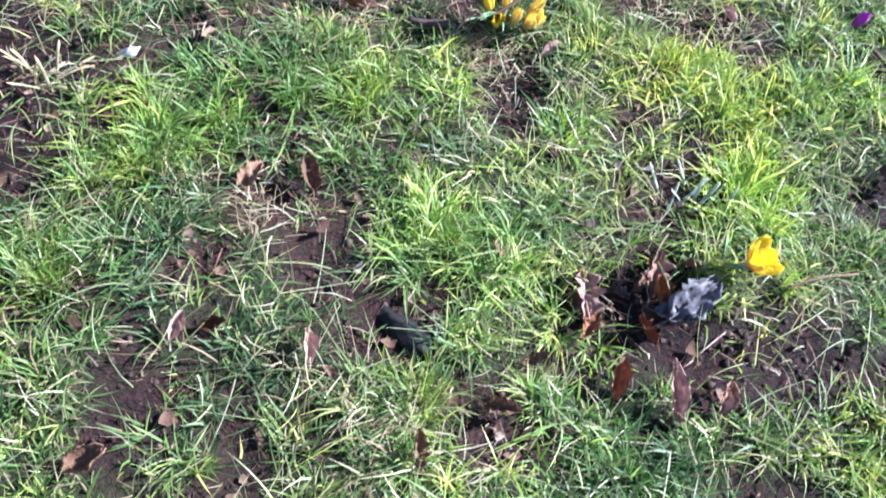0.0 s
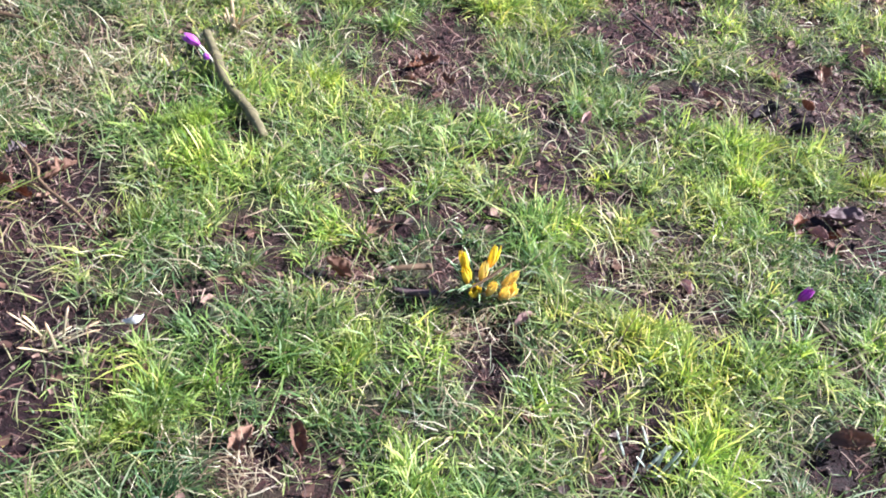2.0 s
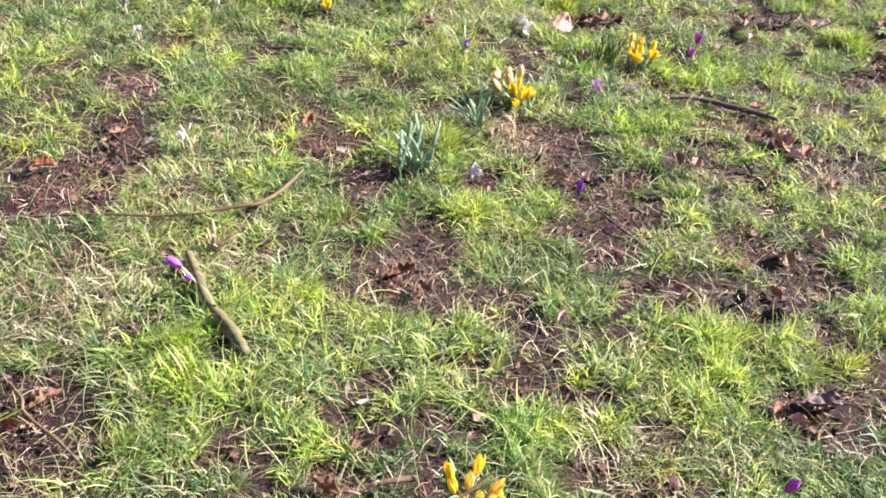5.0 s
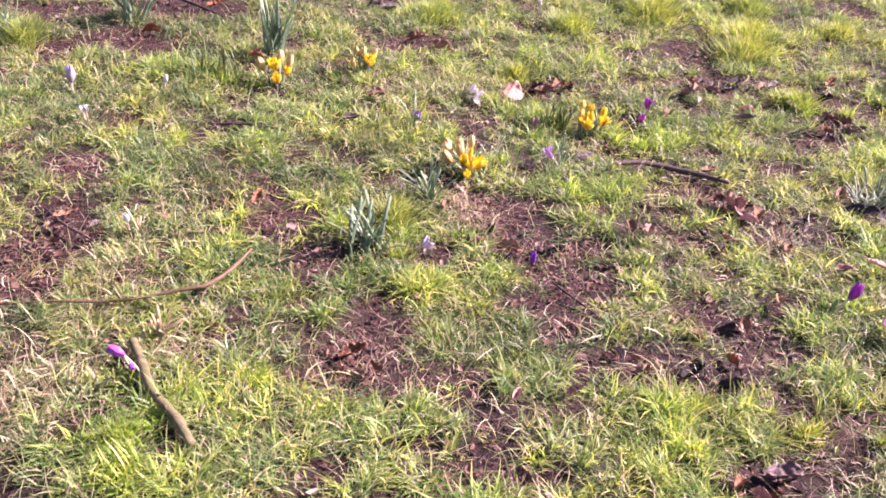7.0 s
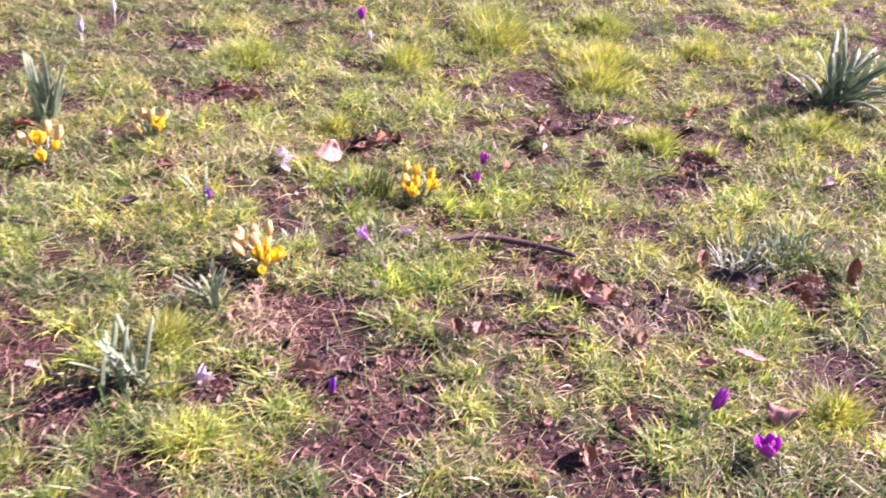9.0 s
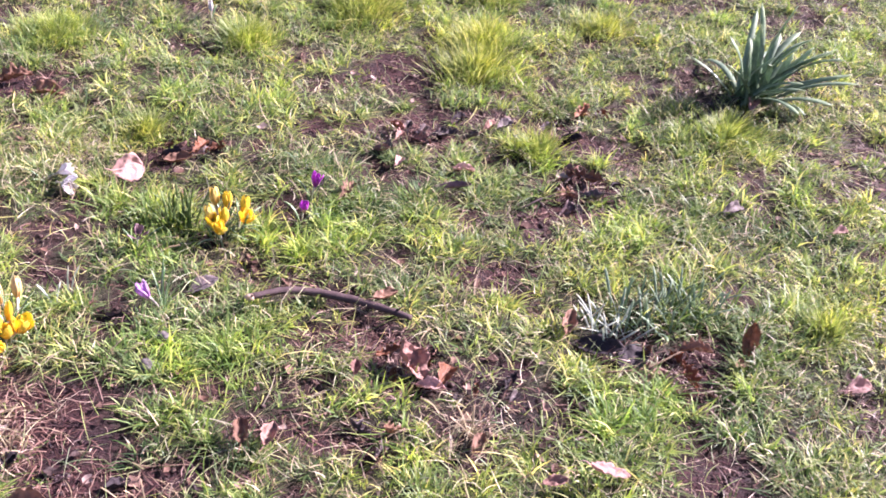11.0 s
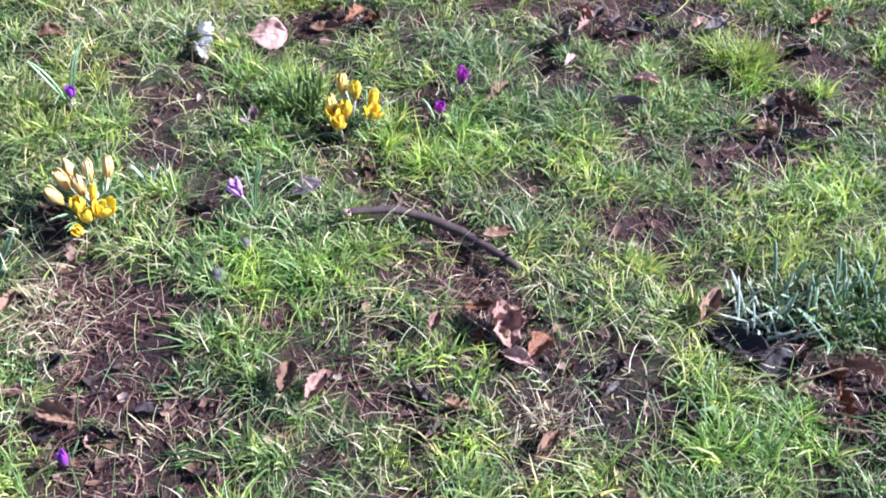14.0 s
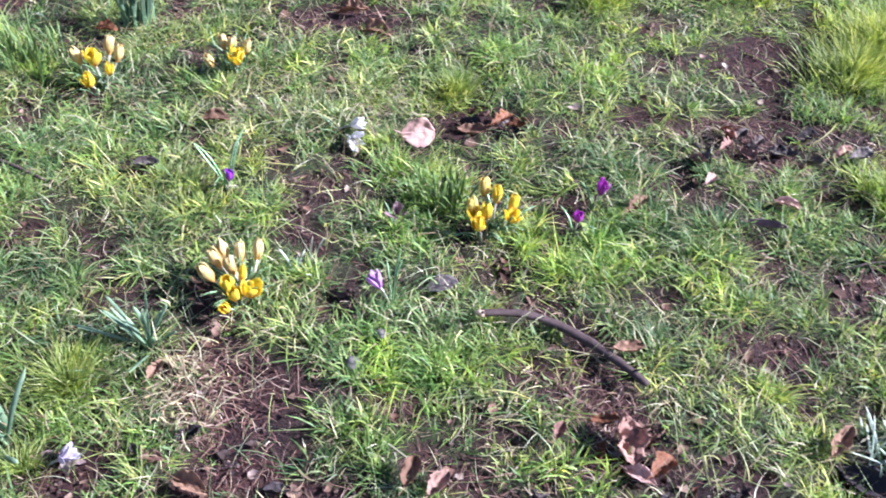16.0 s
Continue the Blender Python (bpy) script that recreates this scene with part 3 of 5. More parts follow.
def lawn():
    plants = rosettes()
    own = rng.uniform(0, 1, (len(plants), 3))
    tufts = scatter(29000)
    which = np.concatenate([np.argmin(((some[:, None] - plants[None]) ** 2).sum(-1), 1) for some in np.array_split(tufts, 40)])
    away = tufts - plants[which]
    far = np.hypot(away[:, 0], away[:, 1])
    d, rich = 1 - bare(tufts[:, 0], tufts[:, 1]), lush(tufts[:, 0], tufts[:, 1])
    heart = np.exp(-(far / (0.016 + 0.022 * own[which, 0])) ** 2)
    clump = np.clip(0.25 + 1.2 * heart * (0.35 + 0.9 * own[which, 0]) * (0.55 + 0.9 * lattice(tufts[:, 0], tufts[:, 1], 5, 12)), 0, 2.2)
    keep = rng.uniform(0, 1, len(tufts)) < d ** 1.6 * (0.5 + 0.55 * clump + 0.4 * rich) + 0.05
    tufts, d, clump, rich, which, away, far = (v[keep] for v in (tufts, d, clump, rich, which, away, far))
    count = np.clip((9 + 9 * clump + 7 * rich) * rng.uniform(0.6, 1.3, len(tufts)), 4, 32).astype(int)
    k = np.repeat(np.arange(len(tufts)), count)
    n = len(k)
    ang = rng.uniform(0, 2 * np.pi, n)
    off = np.abs(rng.normal(0, 0.009, n))
    root = tufts[k] + np.c_[np.cos(ang), np.sin(ang)] * off[:, None]
    outward = np.arctan2(away[:, 1], away[:, 0])[k] + rng.normal(0, 0.75, n)
    lean = np.where(rng.uniform(0, 1, n) < 0.38, outward, ang + rng.normal(0, 0.8, n))
    size = ((0.022 + 0.016 * clump + 0.006 * own[which, 1]) * (0.55 + 0.45 * d))[k] * (1 + 0.3 * rich[k]) * rng.uniform(0.45, 1.3, n)
    stray = rng.uniform(0, 1, n) < 0.06
    size = np.where(stray, np.minimum(size * 1.8, 0.1), size)
    tilt = np.clip(rng.normal(0.5, 0.36, n) + np.minimum(9.0 * far[k], 0.35) - 0.1 * rich[k] + 0.35 * stray, 0.05, 1.5)
    drift = lattice(root[:, 0], root[:, 1], 3.2, 31) * 0.5 + lattice(root[:, 0], root[:, 1], 11, 32) * 0.5
    # Both values drop where shade is painted; the second rises from y = 2.1.
    fresh = np.clip(0.6 * rich[k] + 0.7 * (own[which, 2][k] - 0.45) + 1.5 * (drift - 0.55) - 0.7 * dry(root[:, 0], root[:, 1]) - 0.5 * near_any(PAINTED_SHADE, root[:, 0], root[:, 1]) + rng.normal(0, 0.12, n), 0, 1)
    tone_and_shade = np.clip(0.5 + 0.5 * (own[which, 0][k] - 0.5) + 1.4 * (lattice(root[:, 0], root[:, 1], 8, 33) - 0.5) + 0.2 * rich[k] + 0.3 * np.clip((root[:, 1] - 2.1) / 0.8, 0, 1) - 0.55 * near_any(PAINTED_SHADE, root[:, 0], root[:, 1]) + rng.normal(0, 0.1, n), 0, 1)
    return tagged(blades("grass", root, lean, size, tilt, rng.uniform(0.15, 0.85, n), rng.uniform(0.0012, 0.003, n), GRASS, 0.0, 3, 0.28, fresh, tone_and_shade),
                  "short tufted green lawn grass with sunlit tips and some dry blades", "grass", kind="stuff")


lawn()


def undergrowth():
    """Short dense blades that close the turf between the plants."""
    p = scatter(150000)
    p = p[rng.uniform(0, 1, len(p)) < (1 - bare(p[:, 0], p[:, 1])) ** 2]
    n = len(p)
    fresh = np.clip(0.7 * lush(p[:, 0], p[:, 1]) + rng.normal(0.2, 0.2, n), 0, 1)
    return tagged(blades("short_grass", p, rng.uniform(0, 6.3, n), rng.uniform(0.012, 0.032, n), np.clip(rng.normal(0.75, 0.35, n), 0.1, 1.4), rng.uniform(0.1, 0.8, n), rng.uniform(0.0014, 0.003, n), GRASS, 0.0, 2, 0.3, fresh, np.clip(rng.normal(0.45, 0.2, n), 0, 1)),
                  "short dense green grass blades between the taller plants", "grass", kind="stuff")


undergrowth()


def long_blades():
    """Long thin blades that arch and straggle over the turf and across the bare spots."""
    p = scatter(18000)
    p = p[rng.uniform(0, 1, len(p)) > 0.15 + 0.5 * bare(p[:, 0], p[:, 1]) + 0.4 * lush(p[:, 0], p[:, 1]) - 0.3 * dry(p[:, 0], p[:, 1])]
    # thicker over the leaf litter and the bare spots: x, y, reach
    litter = [(-0.4, 1.2, 0.14), (-0.36, 1.05, 0.1), (-0.33, 0.9, 0.09), (-0.5, 1.85, 0.14), (0.65, 1.6, 0.13), (0.43, 1.13, 0.1), (1.1, 2.1, 0.12), (0.36, 1.45, 0.1), (-0.38, 1.5, 0.12), (0.45, 0.85, 0.08), (0.3, 2.75, 0.14)]
    p = np.concatenate([p] + [np.array([x, y]) + rng.normal(0, 0.6 * q, (int(450 * q), 2)) for x, y, q in litter])
    n = len(p)
    wide = np.where(np.arange(n) < n - sum(int(450 * q) for x, y, q in litter), 1.0, 1.25)
    return tagged(blades("long_grass", p, rng.uniform(0, 6.3, n), rng.uniform(0.035, 0.085, n), np.clip(rng.normal(0.85, 0.4, n), 0.1, 1.5), rng.uniform(0.2, 0.95, n), rng.uniform(0.0007, 0.0016, n) * wide, STRAGGLE, rng.uniform(0.0, 0.01, n), 5, 0.5),
                  "long thin pale green and yellowed grass blades straggling over turf", "grass", kind="stuff")


long_blades()


def outer_lawn():
    """Sparser turf round the stretch above."""
    x, y = rng.uniform(-2.35, 3.85, 90000), rng.uniform(-0.55, 5.25, 90000)
    keep = ((x < west(y) - 0.1) | (x > east(y) + 0.1) | (y < 0.18) | (y > 4.35)) & (bare(x, y) < rng.uniform(0.2, 1, 90000))
    p = np.c_[x, y][keep]
    n = len(p)
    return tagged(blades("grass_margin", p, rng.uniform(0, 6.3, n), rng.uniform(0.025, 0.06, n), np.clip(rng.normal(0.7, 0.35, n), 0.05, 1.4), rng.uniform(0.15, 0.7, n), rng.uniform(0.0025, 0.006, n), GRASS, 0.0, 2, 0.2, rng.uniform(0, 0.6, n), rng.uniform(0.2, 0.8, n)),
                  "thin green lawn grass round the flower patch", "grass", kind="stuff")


outer_lawn()


def straw():
    p = scatter(110000)
    b = bare(p[:, 0], p[:, 1])
    dried = dry(p[:, 0], p[:, 1])
    keep = rng.uniform(0, 1, len(p)) < np.where(b > 0.5, (0.18 + 0.75 * lattice(p[:, 0], p[:, 1], 9, 17)) * np.clip((p[:, 1] - 0.35) / 0.8, 0.25, 1), 0.6 - 0.35 * lush(p[:, 0], p[:, 1]) + 0.4 * dried + 0.2 * np.clip((p[:, 1] - 2.3) / 0.9, 0, 1))
    p, b = p[keep], b[keep]
    over, under = p[b <= 0.5], p[b > 0.5]
    over = np.concatenate([over, under[::9]] + [np.array([x, y]) + rng.normal(0, 0.6 * q, (int(2600 * q), 2)) for x, y, q in DRY])
    n = len(over)
    tagged(blades("dead_grass", over, rng.uniform(0, 6.3, n), rng.uniform(0.012, 0.055, n) * rng.uniform(0.5, 1.2, n), rng.uniform(0.4, 1.45, n), rng.uniform(0.0, 0.9, n), rng.uniform(0.0006, 0.002, n), STRAW, rng.uniform(0.002, 0.014, n), 3, 0.6),
           "dry straw-coloured dead grass blades among green turf", "dead grass", kind="stuff")
    # matted fibres on bare soil: x, y, reach
    mats = [(0.1, 1.6, 0.08), (0.11, 1.56, 0.07), (0.06, 1.53, 0.05), (-0.56, 1.76, 0.08), (0.33, 2.13, 0.06), (-0.55, 2.24, 0.06), (0.0, 1.9, 0.05), (0.85, 2.24, 0.06), (0.89, 2.19, 0.05), (0.4, 2.12, 0.06), (0.36, 2.05, 0.05), (0.45, 1.9, 0.09), (0.6, 1.58, 0.05), (1.34, 2.13, 0.07), (-0.53, 1.8, 0.09), (-0.45, 1.21, 0.08), (0.2, 1.68, 0.05), (0.04, 1.1, 0.05), (1.06, 2.86, 0.1), (1.32, 2.66, 0.1), (-0.13, 2.09, 0.08), (0.8, 2.06, 0.06)]
    p = np.concatenate([under] + [np.array([x, y]) + rng.normal(0, 0.6 * q, (int(2400 * q), 2)) for x, y, q in mats])
    n = len(p)
    tagged(blades("dead_stalks", p, rng.uniform(0, 6.3, n), rng.uniform(0.01, 0.045, n) * rng.uniform(0.5, 1.2, n), rng.uniform(0.9, 1.55, n), rng.uniform(0.0, 0.5, n), rng.uniform(0.0007, 0.0021, n), FIBRE, rng.uniform(0.001, 0.007, n), 3, 0.6),
           "matted reddish-brown dead stalks and roots on bare soil", "dead stalks", kind="stuff")


straw()


def crumbs(name, count, small, large, flat, mat, label, category, how_bare):
    p = scatter(count * 3)
    p = p[rng.uniform(0, 1, len(p)) < bare(p[:, 0], p[:, 1]) * how_bare][:count]
    n = len(p)
    octa = np.array([(1, 0, 0), (0, 1, 0), (-1, 0, 0), (0, -1, 0), (0, 0, 1), (0, 0, -1)], float)
    tri = np.array([(0, 1, 4), (1, 2, 4), (2, 3, 4), (3, 0, 4), (1, 0, 5), (2, 1, 5), (3, 2, 5), (0, 3, 5)])
    size = rng.uniform(small, large, n) * rng.uniform(0.5, 1, n)
    v = octa[None] * rng.uniform(0.6, 1.3, (n, 6, 1)) * size[:, None, None]
    v[..., 2] *= flat
    a = rng.uniform(0, 6.3, n)
    ca, sa = np.cos(a)[:, None], np.sin(a)[:, None]
    v = np.stack([v[..., 0] * ca - v[..., 1] * sa, v[..., 0] * sa + v[..., 1] * ca, v[..., 2]], -1)
    v += np.c_[p, height(p[:, 0], p[:, 1]) + 0.3 * size * flat][:, None]
    loops = (np.arange(n)[:, None, None] * 6 + tri).ravel()
    return tagged(new(name, quick_mesh(name, v.reshape(-1, 3), loops, np.full(n * 8, 3), mat)), label, category, kind="stuff")


crumbs("soil_crumbs", 17000, 0.0018, 0.007, 0.7, CRUMB, "small dark crumbs of earth on the bare patches", "soil", 1.0)


def scraps():
    """Small torn bits of dead leaf."""
    p = scatter(26000)
    p = p[rng.uniform(0, 1, len(p)) < (0.03 + 0.95 * bare(p[:, 0], p[:, 1]) * lattice(p[:, 0], p[:, 1], 7, 21)) * (1 - 0.6 * wet(p[:, 0], p[:, 1]))]
    n = len(p)
    ring = np.linspace(0, 2 * np.pi, 6, endpoint=False)
    r = rng.uniform(0.35, 1.2, (n, 6)) * (0.0024 + 0.011 * rng.uniform(0, 1, n) ** 2)[:, None]
    a = ring + rng.uniform(0, 6.3, n)[:, None]
    stretch = rng.uniform(0.4, 1, n)[:, None]
    v = np.stack([r * np.cos(a), r * np.sin(a) * stretch, rng.uniform(-0.1, 0.9, (n, 6)) * r], -1)
    v = np.concatenate([v, np.zeros((n, 1, 3))], 1)
    t = rng.uniform(0, 6.3, n)
    ct, st = np.cos(t)[:, None], np.sin(t)[:, None]
    v = np.stack([v[..., 0] * ct - v[..., 1] * st, v[..., 0] * st + v[..., 1] * ct, v[..., 2]], -1)
    v += np.c_[p, height(p[:, 0], p[:, 1]) + 0.004][:, None]
    tri = np.array([(k, (k + 1) % 6, 6) for k in range(6)])
    me = quick_mesh("leaf_scraps", v.reshape(-1, 3), (np.arange(n)[:, None, None] * 7 + tri).ravel(), np.full(n * 6, 3), SCRAP)
    tagged(new("leaf_scraps", me), "small torn reddish-brown scraps of rotting leaves on soil", "leaf litter", kind="stuff")


scraps()


# ---- helpers for things ----
def part(name, me, parent, label="", m=None):
    ob = new(name, me)
    ob.parent = parent
    if m is not None:
        ob.matrix_basis = m
    if label:
        ob["label"] = label
    return ob


def thing(name, m, label, category, group=""):
    ob = new(name)
    ob.empty_display_size = 0.02
    ob.matrix_basis = m
    return tagged(ob, label, category, group)


def smooth_path(points, steps):
    """Catmull-Rom through the points."""
    pts = [Vector(p) for p in points]
    pts = [2 * pts[0] - pts[1]] + pts + [2 * pts[-1] - pts[-2]]
    out = []
    for k in range(1, len(pts) - 2):
        a, b, c, d = pts[k - 1 : k + 3]
        for i in range(steps):
            t = i / steps
            out.append(0.5 * (2 * b + (c - a) * t + (2 * a - 5 * b + 4 * c - d) * t * t + (3 * b - a - 3 * c + d) * t ** 3))
    return out + [pts[-2]]


def tube(name, path, radii, mat, sides=9, knobbly=0.0, seed=0):
    """A closed, slightly knobbly tube along a path; radii: at even steps along it."""
    path = [Vector(p) for p in path]
    n = len(path)
    verts, faces, along, across = [], [], [], []
    r0 = random.Random(seed)
    ring = [r0.uniform(0.9, 1.1) for _ in range(sides)]
    for k, p in enumerate(path):
        way = (path[min(k + 1, n - 1)] - path[max(k - 1, 0)]).normalized()
        u = way.cross(Vector((0, 0, 1)))
        u = u.normalized() if u.length > 1e-3 else Vector((1, 0, 0))
        v = u.cross(way)
        f = k / (n - 1)
        r = float(np.interp(f, np.linspace(0, 1, len(radii)), radii))
        for s in range(sides):
            a = 2 * math.pi * s / sides
            rr = r * ring[s] * (1 + knobbly * (noise.noise(p * 90 + Vector((s * 0.7, seed, 0)))))
            verts.append(p + u * (rr * math.cos(a)) + v * (rr * math.sin(a)))
            along.append(f)
            across.append(s / sides)
    for k in range(n - 1):
        for s in range(sides):
            faces.append((k * sides + s, k * sides + (s + 1) % sides, (k + 1) * sides + (s + 1) % sides, (k + 1) * sides + s))
    faces += [tuple(range(sides))[::-1], tuple((n - 1) * sides + s for s in range(sides))]
    return mesh_from(name, verts, faces, mat, True, along=along, across=across)


def strap(name, length, width, mat, tilt=0.1, droop=0.2, fold=0.2, twist=0.0, segments=10, blunt=0.75):
    """A strap-shaped leaf that stands at the origin and leans to +x; folded along its middle, with thickness."""
    verts, faces, along, across = [], [], [], []
    x = z = 0.0
    a = tilt
    for k in range(segments + 1):
        s = k / segments
        if k:
            a += droop * 2.2 * s / segments * 2
            x, z = x + length / segments * math.sin(a), z + length / segments * math.cos(a)
        w = width / 2 * (0.72 + 0.28 * min(1, s * 4)) * (1 if s < blunt else math.sqrt(max(0.0, 1 - ((s - blunt) / (1 - blunt)) ** 2)) * 0.97 + 0.03)
        tw = twist * s
        nx, nz = math.cos(a), -math.sin(a)
        for back in (0, 1):
            for j in range(5):
                c = (j - 2) / 2
                lift = fold * w * abs(c) + back * width * 0.09 * (1 - 0.6 * abs(c)) * -1
                sy, sx = w * c * math.cos(tw), w * c * math.sin(tw)
                verts.append((x + nx * lift + sx, sy, z + nz * lift))
                along.append(s)
                across.append((c + 1) / 2)
    for k in range(segments):
        b = k * 10
        for j in range(4):
            faces.append((b + j, b + j + 1, b + 11 + j, b + 10 + j))
            faces.append((b + 5 + j, b + 15 + j, b + 16 + j, b + 6 + j))
        faces += [(b, b + 10, b + 15, b + 5), (b + 4, b + 9, b + 19, b + 14)]
    e = segments * 10
    faces += [(e + j, e + j + 1, e + 6 + j, e + 5 + j) for j in range(4)]
    return mesh_from(name, verts, faces, mat, True, along=along, across=across)


# ---- crocuses ----
def petal_mesh(mat, length, belly, spread_out, pointed, ripple=0.0, seed=0):
    """One petal of a goblet, from the origin upwards, on the +x side; thick enough to catch light on both faces."""
    r0 = random.Random(seed)
    verts, faces, along, across = [], [], [], []
    n, m = 9, 6
    for back in (0, 1):
        for i in range(n + 1):
            s = i / n
            r = belly * (math.sin(math.pi * min(1.0, 0.08 + s * 0.8)) ** 0.8) + spread_out * length * s ** 2.2
            half = 0.98 * (math.sin(math.pi * min(1, (s * 0.86 + 0.1))) ** 0.75) * (1 - pointed * s * s * 0.4)
            for j in range(m + 1):
                c = 2 * j / m - 1
                phi = half * c
                wob = ripple * length * noise.noise(Vector((s * 3, c * 2, seed)))
                rr = r + wob - back * 0.0006
                z = length * s * (1 - 0.25 * spread_out * s) - 0.05 * length * c * c * s
                verts.append((rr * math.cos(phi) - 0.25 * r * (1 - math.cos(phi)), rr * math.sin(phi) + spread_out * length * s * 0.3 * c, z + wob))
                along.append(s)
                across.append(j / m)
    q = m + 1
    size = (n + 1) * q
    for i in range(n):
        for j in range(m):
            a0 = i * q + j
            faces.append((a0, a0 + 1, a0 + q + 1, a0 + q))
            faces.append((size + a0, size + a0 + q, size + a0 + q + 1, size + a0 + 1))
    rim = [i * q for i in range(n + 1)] + [n * q + j for j in range(1, m + 1)] + [i * q + m for i in range(n - 1, -1, -1)]
    for a0, b0 in zip(rim, rim[1:]):
        faces.append((a0, b0, size + b0, size + a0))
    return mesh_from("petal", verts, faces, mat, True, along=along, across=across)


PETALS = {}


def petals(mat, state):
    key = (mat.name, state)
    if key not in PETALS:
        length, belly, open_, pointed, ripple = {"bud": (0.045, 0.0078, 0.0, 0.8, 0.0), "cup": (0.042, 0.0115, 0.08, 0.4, 0.05), "open": (0.04, 0.012, 0.5, 0.2, 0.03), "half": (0.042, 0.0125, 0.2, 0.35, 0.08), "fat": (0.041, 0.0102, 0.02, 0.35, 0.07), "ragged": (0.04, 0.0072, 0.12, 0.6, 0.13),
                                                 "small": (0.034, 0.0085, 0.06, 0.5, 0.03), "wilted": (0.036, 0.006, 0.2, 0.7, 0.16)}[state]
        PETALS[key] = (petal_mesh(mat, length, belly, open_, pointed, ripple, 1), petal_mesh(mat, length * 0.96, belly * 0.82, open_ * 0.8, pointed, ripple, 2))
    return PETALS[key]


def crocus(x, y, z, mat, state, label, group, lean=(0.0, 0.0), leaves=2, tall=1.0, size=1.0, seed=0, lie=0.0):
    """A crocus whose flower has its middle about z over the mean ground; lean: how far the flower stands off its foot, x and y."""
    r0 = random.Random(seed + int(x * 977) + int(y * 613))
    fx, fy = x - lean[0], y - lean[1]
    gz = ground_at(fx, fy)
    root = thing("crocus", pose(fx, fy, gz), label, "crocus", group)
    foot = Vector((lean[0] * 0.75, lean[1] * 0.75, max(0.012, z - gz - 0.02 * size)))
    top = Vector((lean[0] * 1.2, lean[1] * 1.2, 0)) + Vector((0, 0, foot.z + 0.03 * (1 - lie)))
    axis = (top - foot).normalized()
    path = smooth_path([(0, 0, -0.004), (foot.x * 0.3, foot.y * 0.3, foot.z * 0.55), tuple(foot + axis * 0.004)], 4)
    stem = part("flower_tube", tube("flower_tube", path, (0.0019 * size, 0.0017 * size, 0.0026 * size), TUBE, 7), root, "pale slender tube")
    outer, inner = petals(mat, state)
    turn = axis.to_track_quat("Z", "Y").to_matrix().to_4x4()
    a0 = r0.uniform(0, 120)
    for k in range(6):
        s = size * r0.uniform(0.93, 1.06)
        flop = pose(0, 0, 0, 0, r0.uniform(*{"wilted": (-5, 50), "half": (-8, 20), "cup": (-4, 8), "small": (-4, 12), "fat": (-4, 5), "ragged": (-6, 22)}.get(state, (-3, 4))), 0)
        part("petal", outer if k % 2 == 0 else inner, stem, "", Matrix.Translation(foot) @ turn @ pose(0, 0, 0, 0, 0, a0 + 60 * k) @ flop @ Matrix.Scale(s, 4))
    if state in ("open", "cup"):
        path = [foot + axis * d for d in (0.004, 0.015, 0.026 * size)]
        part("stigma", tube("stigma", path, (0.0008, 0.0012, 0.002), STIGMA, 6), stem, "orange stigma")
    for k in range(leaves):
        a = r0.uniform(0, 360)
        me = strap("leaf", r0.uniform(0.05, 0.085) * tall, r0.uniform(0.0034, 0.0048), CROCUS_LEAF, r0.uniform(0.1, 0.6), r0.uniform(0.1, 0.6), 0.15, r0.uniform(-0.5, 0.5), 7, 0.6)
        part("leaf", me, root, "narrow green leaf with a pale stripe", pose(r0.uniform(-0.006, 0.006), r0.uniform(-0.006, 0.006), -0.003, 0, 0, a))
    return root


YELLOW_BUD, YELLOW_CUP, CREAM_BUD = "closed yellow crocus bud in a clump in grass", "open bright yellow crocus in a clump in grass", "pale cream-yellow crocus bud lit by low sun"
APRICOT_BUD = "closed apricot-yellow crocus bud in a clump in grass"
G1 = "yellow crocuses in clumps"
for i, (x, y, z, s) in enumerate([(0.181, 1.079, 0.06, "bud"), (0.219, 1.093, 0.062, "bud"), (0.186, 1.064, 0.05, "bud"), (0.209, 1.078, 0.045, "bud"), (0.2, 1.054, 0.036, "small"), (0.221, 1.056, 0.038, "bud"), (0.243, 1.057, 0.036, "cup"), (0.245, 1.074, 0.042, "bud")]):
    pale = i in (3, 5, 6, 7)
    crocus(x, y, z, APRICOT if pale else YELLOW, s, APRICOT_BUD if pale else YELLOW_BUD if s == "bud" else YELLOW_CUP, G1, ((x - 0.205) * 0.8, (y - 1.075) * 0.9), 3, 1.0, 0.84, i)
for i, (x, y, z, s, k) in enumerate([(0.276, 2.325, 0.055, "bud", 1), (0.275, 2.303, 0.055, "bud", 1), (0.274, 2.273, 0.05, "bud", 1), (0.307, 2.326, 0.055, "small", 1), (0.334, 2.334, 0.06, "bud", 1), (0.306, 2.293, 0.055, "bud", 1), (0.318, 2.256, 0.042, "bud", 0), (0.328, 2.285, 0.048, "bud", 0), (0.312, 2.265, 0.042, "cup", 0), (0.347, 2.266, 0.038, "half", 0), (0.328, 2.252, 0.038, "cup", 0), (0.321, 2.23, 0.03, "small", 0)]):
    crocus(x, y, z, CREAM if k else YELLOW, "fat" if k else s, CREAM_BUD if k else YELLOW_CUP, G1, ((x - 0.318) * 0.8 - 0.014 * k, (y - 2.275) * 0.7), 3, 1.1, 0.86 if k else 0.8, 20 + i)
